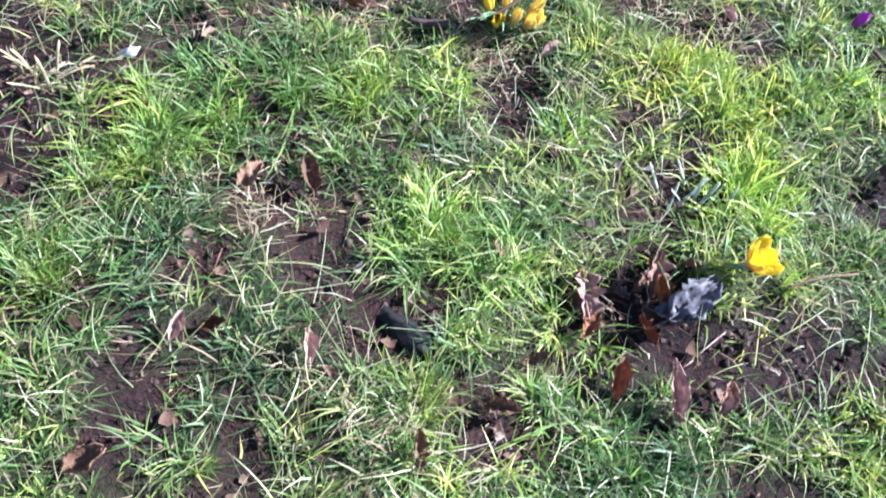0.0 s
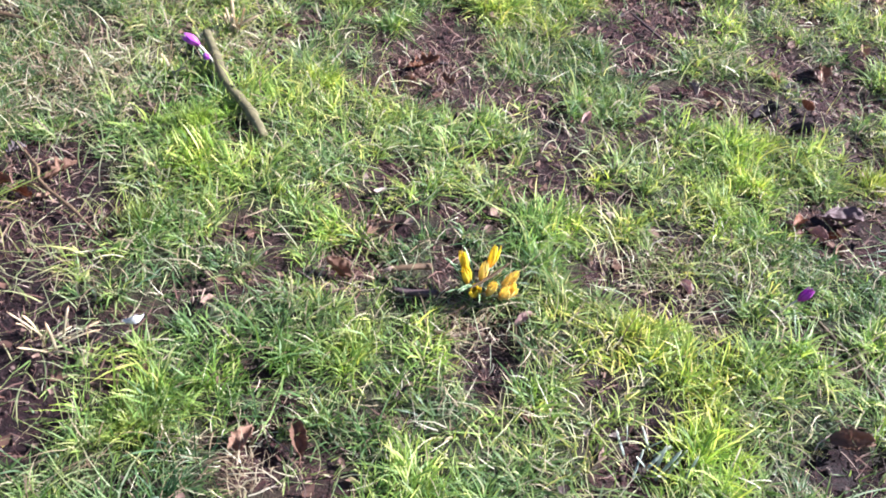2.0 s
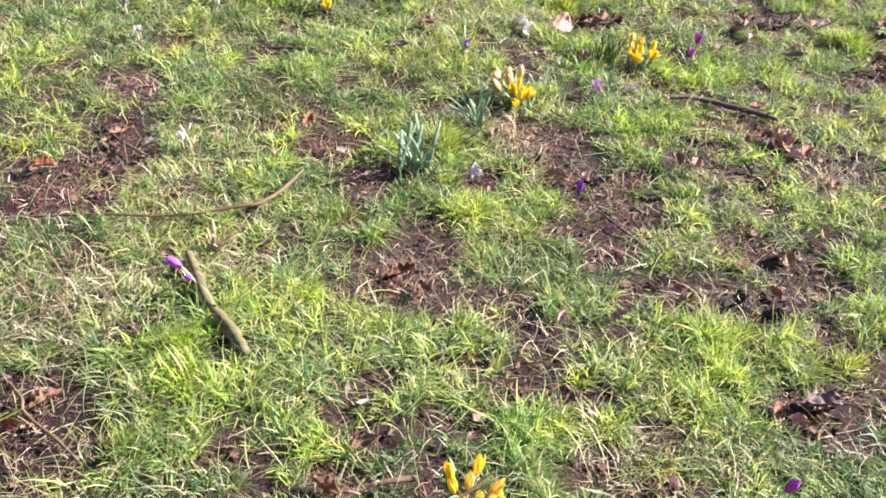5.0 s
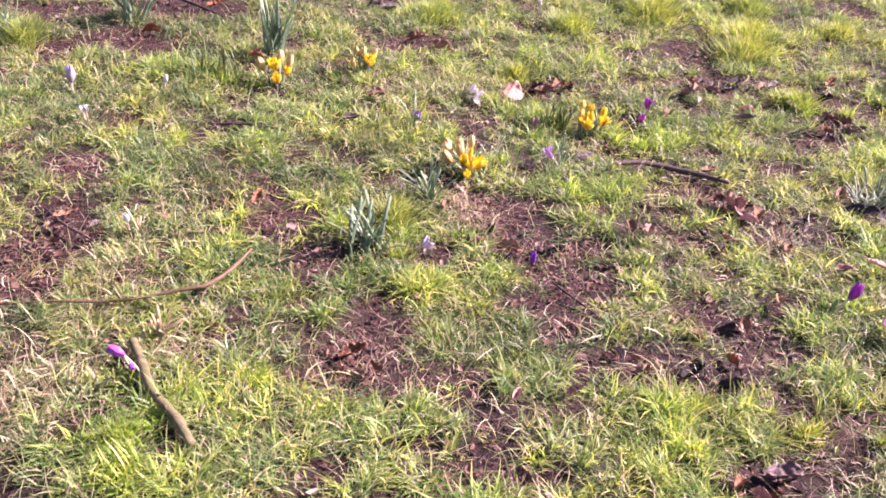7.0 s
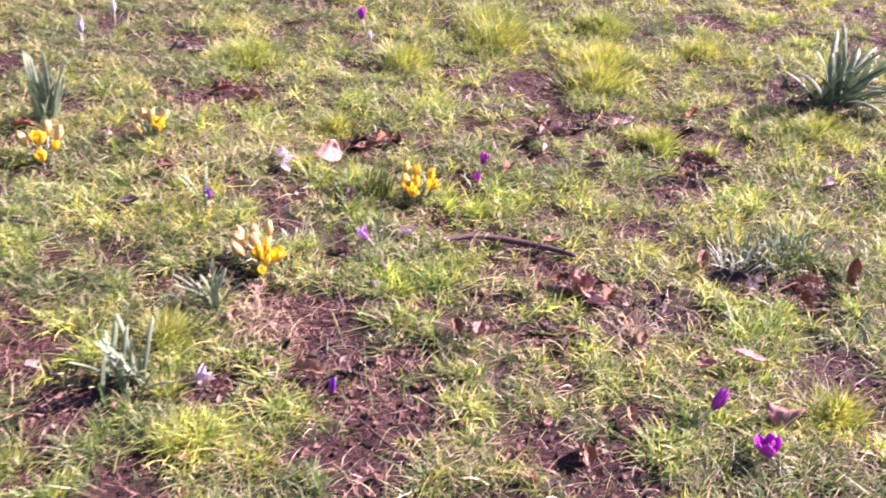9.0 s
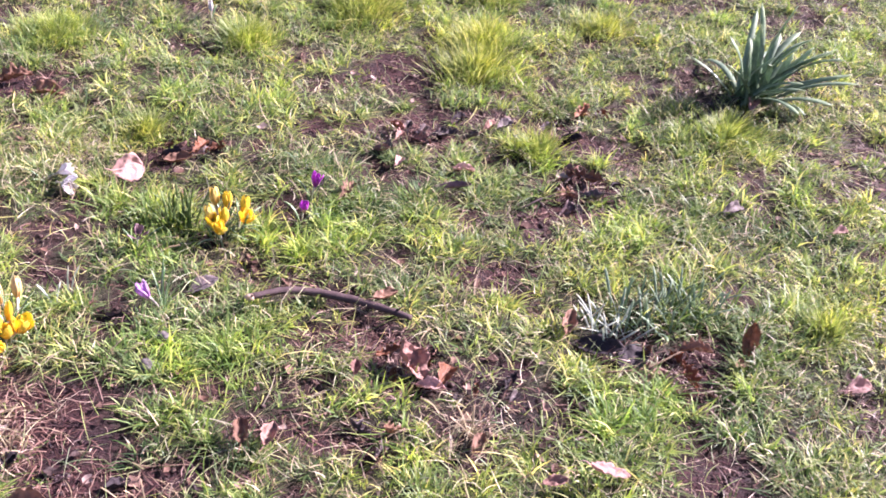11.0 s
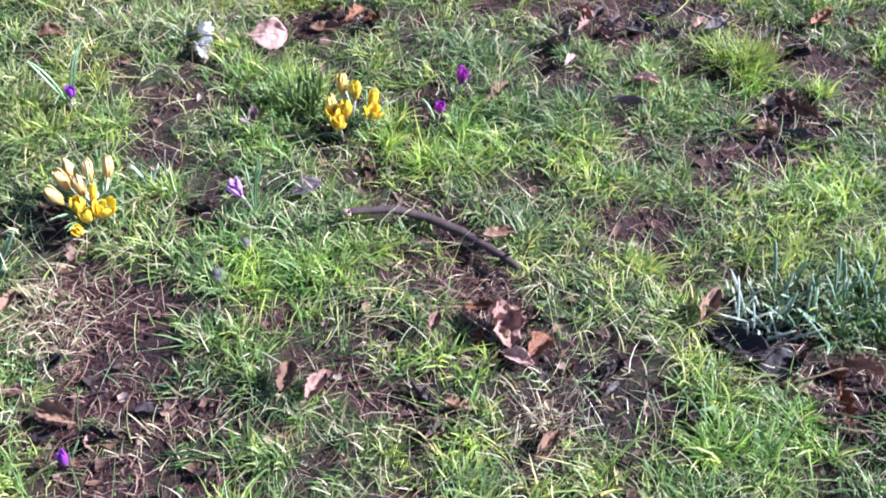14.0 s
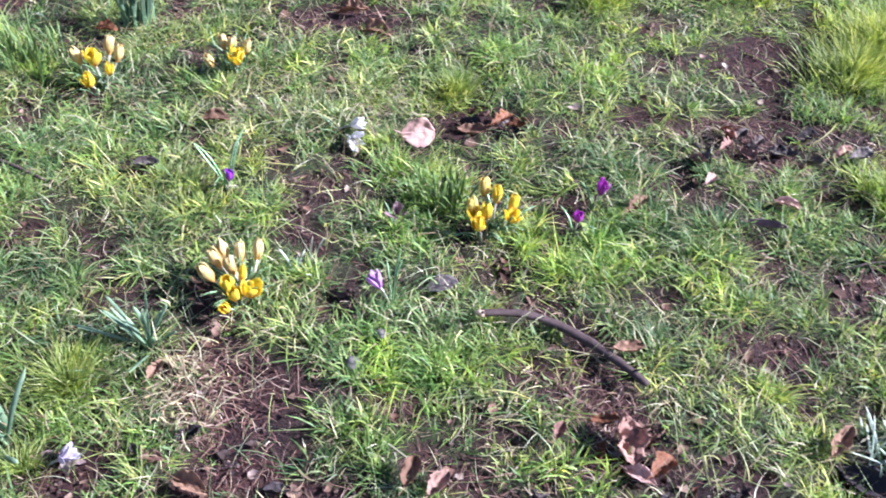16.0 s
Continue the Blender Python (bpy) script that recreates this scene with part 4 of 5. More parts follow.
for i, (x, y, z, s) in enumerate([(0.626, 2.565, 0.06, "bud"), (0.648, 2.56, 0.055, "bud"), (0.617, 2.522, 0.055, "bud"), (0.624, 2.512, 0.044, "half"), (0.642, 2.521, 0.05, "bud"), (0.633, 2.5, 0.038, "half"), (0.678, 2.548, 0.053, "bud"), (0.68, 2.535, 0.038, "half")]):
    pale = s == "bud" and x < 0.64
    crocus(x, y, z, APRICOT if pale else YELLOW, "fat" if s == "bud" else s, APRICOT_BUD if pale else YELLOW_CUP, G1, ((x - 0.643) * 0.4, (y - 2.53) * 0.4), 4, 1.1, 0.84 if s == "bud" else 0.72, 40 + i)
for i, (x, y, z, s, k) in enumerate([(-0.201, 2.732, 0.06, "bud", 1), (-0.167, 2.734, 0.06, "half", 0), (-0.155, 2.774, 0.066, "bud", 1), (-0.128, 2.759, 0.062, "bud", 1), (-0.13, 2.723, 0.05, "small", 0), (-0.156, 2.688, 0.04, "cup", 0)]):
    crocus(x, y, z, CREAM if k else YELLOW, "fat" if k else s, CREAM_BUD if k else YELLOW_CUP, G1, ((x + 0.155) * 0.6, (y - 2.73) * 0.5), 3, 1.0, 0.95 if k else 0.88, 60 + i)
for i, (x, y, z, s, k) in enumerate([(0.042, 2.852, 0.06, "bud", 1), (0.062, 2.846, 0.06, "bud", 1), (0.092, 2.85, 0.06, "bud", 1), (0.084, 2.824, 0.05, "half", 0), (0.072, 2.836, 0.055, "small", 0), (0.038, 2.799, 0.05, "bud", 1)]):
    crocus(x, y, z, CREAM if k else YELLOW, "fat" if k else s, CREAM_BUD if k else YELLOW_CUP, G1, ((x - 0.065) * 0.5, (y - 2.83) * 0.5), 5, 1.2, 0.82, 80 + i)
crocus(0.489, 0.732, 0.045, YELLOW, "half", "single wide-open yellow crocus beside bare soil", "", (0.03, -0.008), 3, 0.8, 0.95, 90)
G2 = "purple crocuses scattered in the grass"
crocus(0.655, 1.11, 0.046, PURPLE, "fat", "small closed violet crocus low in the grass", G2, (0.024, 0.004), 2, 0.8, 0.66, 91, 0.4)
crocus(-0.272, 1.49, 0.076, MAGENTA, "fat", "magenta crocus bent over beside a mossy stick", G2, (-0.034, 0.004), 1, 0.7, 0.78, 92, 0.75)
crocus(-0.254, 1.484, 0.058, MAGENTA, "bud", "magenta crocus drooping beside a mossy stick", G2, (0.008, -0.02), 1, 0.7, 0.75, 93, 0.85)
crocus(0.435, 1.885, 0.026, VIOLET, "bud", "small dark violet crocus bud low on bare soil", G2, (0.004, -0.004), 1, 0.6, 0.82, 94)
crocus(0.52, 2.336, 0.042, ORCHID, "ragged", "limp light purple crocus leaning in the grass", G2, (-0.022, 0.012), 5, 1.3, 0.85, 95, 0.3)
crocus(0.807, 2.626, 0.052, PURPLE, "ragged", "purple crocus with ragged petals standing in grass", G2, (0.008, 0.004), 2, 0.9, 0.8, 96)
crocus(0.782, 2.562, 0.04, PURPLE, "small", "small half-open purple crocus in grass", G2, (0.004, -0.006), 2, 0.8, 0.78, 97)
crocus(0.21, 2.5, 0.044, VIOLET, "small", "dark violet crocus between pale striped leaves", G2, (0.006, -0.004), 6, 1.5, 0.72, 98)
crocus(1.045, 1.785, 0.05, PURPLE, "fat", "vivid purple crocus leaning on a pale tube", G2, (0.034, 0.012), 2, 0.7, 1.02, 99)
crocus(1.09, 1.685, 0.034, PURPLE, "half", "open purple crocus with striped petals near soil", G2, (-0.014, 0.014), 2, 0.7, 0.9, 100)
crocus(0.599, 3.575, 0.058, PURPLE, "small", "violet crocus raised on a thick white tube", G2, (-0.01, 0.006), 1, 0.8, 1.1, 101)
crocus(0.614, 3.44, 0.034, WHITE, "bud", "white closed crocus bud in tall grass", "", (0, 0), 1, 0.8, 0.7, 102)
G3 = "pale crocuses scattered in the grass"
crocus(-0.66, 2.617, 0.052, LILAC, "fat", "pale lilac crocus bud with darker base", G3, (0.0, 0.0), 2, 0.8, 1.1, 103)
crocus(-0.58, 2.44, 0.045, WHITE, "wilted", "withered white crocus with limp pale leaves", G3, (0.004, 0), 4, 1.0, 0.6, 104)
crocus(-0.433, 2.654, 0.036, WHITE, "fat", "small white crocus bud in grass", G3, (0.004, 0), 1, 0.7, 0.62, 105)
crocus(-0.366, 1.938, 0.05, WHITE, "small", "thin white crocus bud beside bare soil", G3, (-0.004, 0), 3, 1.0, 0.7, 106)
crocus(0.352, 2.715, 0.026, WHITE, "wilted", "crumpled whitish crocus flattened on the grass", G3, (0.03, 0.008), 1, 0.6, 0.85, 107, 0.85)
crocus(0.36, 2.675, 0.022, WHITE, "wilted", "crumpled white crocus lying on the grass", G3, (0.022, -0.025), 1, 0.6, 0.9, 108, 0.85)
crocus(-0.185, 3.44, 0.058, LILAC, "bud", "pale lilac crocus bud far back in grass", G3, (0, 0), 2, 0.8, 1.0, 109)
crocus(-0.118, 3.6, 0.058, WHITE, "bud", "white crocus bud far back in grass", G3, (0, 0), 2, 0.8, 0.9, 110)
crocus(2.39, 3.62, 0.06, VIOLET, "small", "dark violet crocus drooping far back in grass", G2, (-0.015, 0), 2, 0.9, 1.0, 113)
crocus(0.5, 2.495, 0.04, FADED, "wilted", "faded brownish-purple crocus withering in grass", "", (0.004, 0), 2, 0.9, 0.75, 111)
crocus(0.22, 1.945, 0.018, LILAC, "wilted", "crushed pale lilac crocus lying on soil", "", (0.02, 0.01), 0, 0.6, 0.82, 112, 0.8)


# ---- daffodil and other leaf clumps ----
def clump(name, x, y, leaves, long, wide, mat, label, category, upright, seed, foot=0.018, droop=(0.02, 0.25)):
    r0 = random.Random(seed)
    root = thing(name, pose(x, y, ground_at(x, y)), label, category)
    for k in range(leaves):
        me = strap("leaf", long * r0.uniform(0.6, 1.1), wide * r0.uniform(0.75, 1.15), mat, r0.uniform(0.02, upright), r0.uniform(*droop), 0.22, r0.uniform(-0.6, 0.6), 11, 0.82)
        part("leaf", me, root, "", pose(r0.uniform(-foot, foot), r0.uniform(-foot, foot), -0.004, 0, 0, r0.uniform(0, 360)))
    return root


clump("daffodil_plant", 0.105, 1.945, 30, 0.115, 0.008, DAFFODIL_LEAF, "short clump of upright blue-green daffodil leaves", "daffodil", 0.85, 1, 0.034)
clump("daffodil_plant", -0.19, 2.94, 24, 0.165, 0.008, DAFFODIL_LEAF, "tall fan of upright blue-green daffodil leaves with pale tips", "daffodil", 0.5, 2, 0.024, (0.0, 0.12))
clump("daffodil_plant", -0.62, 3.14, 22, 0.13, 0.01, DAFFODIL_LEAF, "clump of upright daffodil leaves beside bare soil", "daffodil", 0.6, 3, 0.03)
clump("daffodil_plant", -0.95, 2.98, 14, 0.11, 0.008, DAFFODIL_LEAF, "low clump of dull daffodil leaves in rough grass", "daffodil", 0.8, 21, 0.03)
clump("daffodil_plant", 1.85, 3.02, 40, 0.235, 0.018, DAFFODIL_LEAF, "large spreading clump of broad daffodil leaves", "daffodil", 1.0, 4, 0.03, (0.05, 0.5))
clump("leaf_rosette", 0.235, 2.155, 16, 0.105, 0.0058, DAFFODIL_LEAF, "small star of narrow pale green leaves", "leaf clump", 1.0, 5, 0.008)
clump("leaf_tuft", 1.255, 2.23, 28, 0.085, 0.0034, SILVER_LEAF, "tuft of narrow silvery leaves over bare soil", "leaf clump", 1.2, 6, 0.035)
clump("leaf_tuft", 1.33, 2.265, 40, 0.08, 0.0042, DAFFODIL_LEAF, "tuft of narrow blue-green leaves beside bare soil", "leaf clump", 0.9, 7, 0.05)
clump("leaf_tuft", 1.41, 2.28, 40, 0.07, 0.004, DAFFODIL_LEAF, "dense tuft of short blue-green leaves in grass", "leaf clump", 0.9, 22, 0.05)
clump("leaf_tuft", 0.56, 2.57, 40, 0.075, 0.004, GRASSY_LEAF, "tuft of dark green leaves behind yellow crocuses", "leaf clump", 0.35, 8, 0.03)
clump("leaf_tuft", 0.4, 2.36, 7, 0.075, 0.0034, SILVER_LEAF, "sparse pale striped leaves leaning over grass", "leaf clump", 0.9, 9, 0.025)
clump("leaf_tuft", -0.31, 2.75, 64, 0.085, 0.0036, GRASSY_LEAF, "dense tuft of dark green leaves beside crocuses", "leaf clump", 0.6, 10, 0.06)


clump("dry_leaf_tuft", -0.236, 1.61, 12, 0.06, 0.0055, DRY_LEAF, "splayed tuft of pale dry grass leaves", "dry leaves", 1.35, 11, 0.012)
clump("dry_leaf_tuft", -0.32, 1.5, 5, 0.075, 0.006, DRY_LEAF, "pale dry straps lying beside a mossy stick", "dry leaves", 1.5, 12, 0.02, (0.0, 0.06))
clump("dry_leaf_tuft", -0.345, 1.93, 7, 0.07, 0.004, DRY_LEAF, "limp pale leaves round a white crocus", "dry leaves", 1.1, 13, 0.012)
clump("dry_leaf_tuft", -0.57, 2.43, 7, 0.07, 0.004, DRY_LEAF, "limp pale leaves round a withered crocus", "dry leaves", 1.2, 14, 0.012)
clump("dry_leaf_tuft", 0.99, 2.03, 8, 0.055, 0.0026, DRY_LEAF, "small pale dry grass tuft beside dead leaves", "dry leaves", 0.9, 15, 0.01)
clump("dry_leaf_tuft", 0.3, 2.125, 22, 0.05, 0.0022, DRY_LEAF, "tangle of thin straw-coloured grass beside damp soil", "dry leaves", 1.35, 18, 0.03)
clump("dry_leaf_tuft", 0.34, 2.05, 16, 0.045, 0.0022, DRY_LEAF, "thin straw-coloured grass on damp soil", "dry leaves", 1.4, 19, 0.025)
clump("dry_leaf_tuft", 0.52, 1.93, 18, 0.05, 0.0022, DRY_LEAF, "small tangle of bleached grass on bare soil", "dry leaves", 1.3, 20, 0.025)
clump("dry_leaf_tuft", -0.32, 0.91, 14, 0.065, 0.0035, DRY_LEAF, "splayed tuft of bleached grass leaves over dark soil", "dry leaves", 1.4, 17, 0.02)
clump("leaf_tuft", 0.435, 0.84, 16, 0.06, 0.0036, SILVER_LEAF, "flattened bluish pale grass leaves over dark soil", "leaf clump", 1.5, 16, 0.035, (0.0, 0.12))


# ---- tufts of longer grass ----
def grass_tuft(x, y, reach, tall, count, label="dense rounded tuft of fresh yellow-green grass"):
    a = rng.uniform(0, 2 * np.pi, count)
    d = np.abs(rng.normal(0, 0.45, count)) * reach
    root = np.c_[x + d * np.cos(a), y + d * np.sin(a)]
    g = ground_at(x, y)
    tuft = thing("grass_tuft", pose(x, y, g), label, "grass tuft", "tufts of longer grass")
    lean, out = a + rng.normal(0, 0.5, count), np.clip(0.15 + 0.5 * d / reach + rng.normal(0, 0.2, count), 0.03, 1.3)
    size, droop = tall * rng.uniform(0.55, 1.15, count), rng.uniform(0.15, 0.6, count)
    yellowed = rng.uniform(0, 1, count) < 0.14
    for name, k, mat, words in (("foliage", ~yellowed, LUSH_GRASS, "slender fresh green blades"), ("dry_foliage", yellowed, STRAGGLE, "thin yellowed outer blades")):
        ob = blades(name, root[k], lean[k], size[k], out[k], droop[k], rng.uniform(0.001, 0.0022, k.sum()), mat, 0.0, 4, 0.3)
        ob.parent = tuft
        ob.matrix_basis = Matrix.Translation((-x, -y, -g))
        tagged(ob, words, kind="stuff")
    return tuft


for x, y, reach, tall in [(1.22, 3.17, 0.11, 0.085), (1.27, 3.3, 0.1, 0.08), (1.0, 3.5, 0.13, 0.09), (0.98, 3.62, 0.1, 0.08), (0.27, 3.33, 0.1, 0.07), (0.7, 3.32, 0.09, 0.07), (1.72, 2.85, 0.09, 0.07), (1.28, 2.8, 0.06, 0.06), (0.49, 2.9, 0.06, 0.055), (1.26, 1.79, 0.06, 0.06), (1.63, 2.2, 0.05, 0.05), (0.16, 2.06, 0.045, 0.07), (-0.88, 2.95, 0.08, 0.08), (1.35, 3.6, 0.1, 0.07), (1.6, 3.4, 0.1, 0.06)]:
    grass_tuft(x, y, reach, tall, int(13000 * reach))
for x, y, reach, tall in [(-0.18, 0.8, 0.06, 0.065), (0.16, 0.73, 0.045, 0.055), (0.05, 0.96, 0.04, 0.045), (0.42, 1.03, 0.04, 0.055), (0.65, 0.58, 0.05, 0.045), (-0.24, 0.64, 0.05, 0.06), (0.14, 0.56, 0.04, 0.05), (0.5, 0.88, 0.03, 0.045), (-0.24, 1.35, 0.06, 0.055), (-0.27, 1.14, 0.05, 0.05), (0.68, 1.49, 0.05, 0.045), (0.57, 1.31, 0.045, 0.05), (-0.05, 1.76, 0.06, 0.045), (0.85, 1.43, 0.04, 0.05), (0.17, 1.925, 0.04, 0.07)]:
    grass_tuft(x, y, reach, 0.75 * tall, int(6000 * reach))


# ---- sticks and twigs ----
def stick(name, points, radii, mat, label, category, end=None, knobbly=0.35, seed=0, spur=None, group="", low=True):
    """points: x, y and height of the middle over the ground."""
    x0, y0, _ = points[0]
    g0 = ground_at(x0, y0)
    root = thing(name, pose(x0, y0, g0), label, category, group)
    path = smooth_path([(x - x0, y - y0, z + (ground_at(x, y) - g0 if low else 0)) for x, y, z in points], 8)
    shaft = part("shaft", tube("shaft", path, radii, mat, 10, knobbly, seed), root)
    if end:
        way = (path[0] - path[2]).normalized()
        part("broken_end", tube("broken_end", [path[0] + way * d for d in (-0.004, 0.003, 0.009)], (radii[0] * 1.08, radii[0] * 0.95, radii[0] * 0.45), end, 8, 0.8, seed + 3), shaft, "pale broken wood")
    if spur:
        k, dx, dy, dz, r = spur
        p = path[int(k * (len(path) - 1))]
        part("side_shoot", tube("side_shoot", [p, p + Vector((dx, dy, dz)) * 0.6, p + Vector((dx, dy, dz))], (r, r * 0.8, r * 0.4), mat, 7, 0.4, seed + 5), shaft)
    return root


stick("stick", [(-0.274, 1.575, 0.02), (-0.244, 1.51, 0.018), (-0.212, 1.44, 0.017), (-0.165, 1.38, 0.014), (-0.133, 1.328, 0.012)], (0.0072, 0.0086, 0.008, 0.009, 0.0072), BARK_MOSS, "short thick mossy green-brown stick lying in grass", "stick", None, 0.4, 1, (0.55, 0.012, -0.012, 0.01, 0.003))
stick("stick", [(0.681, 2.326, 0.03), (0.745, 2.345, 0.027), (0.815, 2.335, 0.022), (0.88, 2.298, 0.02), (0.931, 2.262, 0.022)], (0.005, 0.0062, 0.0066, 0.006, 0.0046), BARK_DARK, "dark curved stick with a pale broken end", "stick", WOOD_PALE, 0.3, 2, (0.88, 0.012, -0.004, 0.012, 0.0022))
stick("stick", [(-0.6, 1.66, 0.014), (-0.45, 1.68, 0.017), (-0.33, 1.695, 0.02), (-0.22, 1.725, 0.024), (-0.175, 1.745, 0.022), (-0.14, 1.8, 0.026), (-0.112, 1.855, 0.038)], (0.0018, 0.0022, 0.0026, 0.0038, 0.0042, 0.004, 0.003), BARK_TAN, "long thin brown dead stem bent near its end", "stick", None, 0.3, 3)
G4 = "thin twigs on the lawn"
stick("twig", [(-0.64, 1.575, 0.015), (-0.6, 1.57, 0.014), (-0.55, 1.555, 0.01)], (0.005, 0.0048, 0.003), BARK_TAN, "short tan twig lying in grass", "twig", None, 0.3, 4, None, G4)
stick("twig", [(0.085, 1.085, 0.02), (0.115, 1.092, 0.02), (0.14, 1.098, 0.022)], (0.0038, 0.0045, 0.0042), BARK_TAN, "short tan twig beside yellow crocuses", "twig", WOOD_PALE, 0.3, 5, None, G4)
stick("twig", [(0.09, 1.055, 0.016), (0.12, 1.056, 0.016), (0.15, 1.06, 0.014)], (0.004, 0.0055, 0.005), BARK_DARK, "short grey-brown twig beside yellow crocuses", "twig", None, 0.3, 6, None, G4)
stick("twig", [(0.19, 1.045, 0.045), (0.215, 1.06, 0.055), (0.24, 1.078, 0.062)], (0.0014, 0.0022, 0.0012), BARK_TAN, "thin brown stalk lying across yellow crocuses", "twig", None, 0.3, 7, None, G4)
stick("twig", [(0.52, 0.71, 0.02), (0.56, 0.725, 0.026), (0.605, 0.742, 0.022)], (0.0014, 0.0018, 0.0014), BARK_TAN, "thin reddish-brown stalk beside a yellow crocus", "twig", None, 0.2, 8, None, G4)
stick("twig", [(-0.482, 1.258, 0.016), (-0.436, 1.21, 0.02), (-0.42, 1.18, 0.02), (-0.36, 1.135, 0.02), (-0.315, 1.095, 0.016)], (0.0016, 0.0024, 0.0028, 0.0024, 0.0016), BARK_TAN, "thin brown twig over leaf litter", "twig", None, 0.3, 9, None, G4)
stick("twig", [(0.678, 1.105, 0.008), (0.705, 1.068, 0.01), (0.728, 1.02, 0.008), (0.748, 0.968, 0.006)], (0.0022, 0.0032, 0.0034, 0.0026), BARK_OLIVE, "grey-brown forked twig half hidden in grass", "twig", None, 0.4, 10, (0.45, 0.03, -0.004, 0.006, 0.0018), G4)
stick("twig", [(-0.29, 2.465, 0.014), (-0.2, 2.46, 0.016), (-0.1, 2.435, 0.014)], (0.0024, 0.0036, 0.0028), BARK_DARK, "thin dark twig lying in grass", "twig", None, 0.3, 11, None, G4)
stick("twig", [(-0.62, 3.38, 0.018), (-0.5, 3.3, 0.022), (-0.36, 3.19, 0.016)], (0.003, 0.0048, 0.0036), BARK_DARK, "long dark twig beside daffodil leaves", "twig", None, 0.3, 12, None, G4)
stick("twig", [(-0.55, 2.02, 0.014), (-0.49, 1.95, 0.018), (-0.42, 1.89, 0.014)], (0.002, 0.0032, 0.0024), BARK_DARK, "dark twig across a bare patch", "twig", None, 0.3, 13, None, G4)
stick("twig", [(0.47, 1.83, 0.01), (0.5, 1.78, 0.012), (0.54, 1.73, 0.01)], (0.0018, 0.0024, 0.0018), BARK_DARK, "dark thin twig on bare soil", "twig", None, 0.3, 14, None, G4)
stick("twig", [(1.22, 2.13, 0.012), (1.29, 2.14, 0.013), (1.36, 2.17, 0.018)], (0.0012, 0.0019, 0.0015), BARK_TAN, "tan forked twig on reddish soil", "twig", None, 0.3, 15, (0.5, 0.02, 0.02, 0.008, 0.0016), G4)


# ---- fallen leaves ----
def leaf_mesh(mat, length, lobed, curl, seed, rag=0.6):
    """A curled dead leaf, lying along +x from its stalk at the origin."""
    r0 = random.Random(seed)
    verts, faces = [], []
    n, m = 18, 12
    wide = r0.uniform(0.5, 0.75)
    for back in (0, 1):
        for i in range(n + 1):
            s = i / n
            half = wide * length / 2 * (math.sin(math.pi * min(1, s * 0.93 + 0.05)) ** 0.8)
            half *= 1 + rag * 0.35 * noise.noise(Vector((s * 9, seed * 3.1, 0))) + rag * 0.1 * noise.noise(Vector((s * 23, seed * 2.3, 4)))
            bend = curl * 0.28 * length * (1 - math.cos((s - 0.45) * 2.4)) * (1 if seed % 2 else -0.6)
            if lobed:
                half *= 0.82 + 0.3 * math.cos(s * math.pi * 2 * 4.3 + 0.6 + 0.5 * seed)
            for j in range(m + 1):
                c = 2 * j / m - 1
                torn = 1 + rag * 0.45 * noise.noise(Vector((s * 7, seed * 1.3, 2 if c > 0 else 6))) + rag * 0.3 * noise.noise(Vector((s * 19, seed * 0.7, 3 if c > 0 else 8)))
                e = half * c * (1 + (torn - 1) * abs(c))
                crease = 0.07 * (0.35 - abs(noise.noise(Vector((s * 4 + c, c * 3 - s, seed * 1.1))))) + 0.04 * (0.3 - abs(noise.noise(Vector((s * 11, c * 6, seed)))))
                z = bend + curl * length * (1.3 * abs(c) ** 1.6 * (half / length)) + length * (0.16 * rag * noise.noise(Vector((s * 5, c * 3.5, seed * 1.7))) + (0.3 + rag) * crease) + 0.025 * length * abs(math.sin(s * 18 - abs(c) * 5)) * abs(c)
                verts.append((s * length + 0.1 * length * abs(c) * (0.5 - s) * -0.6 + 0.05 * length * noise.noise(Vector((c * 6, s * 4, seed * 2.1))), e * (1 - 0.25 * curl * abs(c)), z - back * 0.0006))
    q = m + 1
    size = (n + 1) * q
    for i in range(n):
        for j in range(m):
            a0 = i * q + j
            faces.append((a0, a0 + 1, a0 + q + 1, a0 + q))
            faces.append((size + a0, size + a0 + q, size + a0 + q + 1, size + a0 + 1))
    rim = [i * q for i in range(n + 1)] + [n * q + j for j in range(1, m + 1)] + [i * q + m for i in range(n - 1, -1, -1)]
    for a0, b0 in zip(rim, rim[1:]):
        faces.append((a0, b0, size + b0, size + a0))
    return mesh_from("leaf_blade", verts, faces, mat, True)


LEAVES = {}
G5 = "fallen leaves"


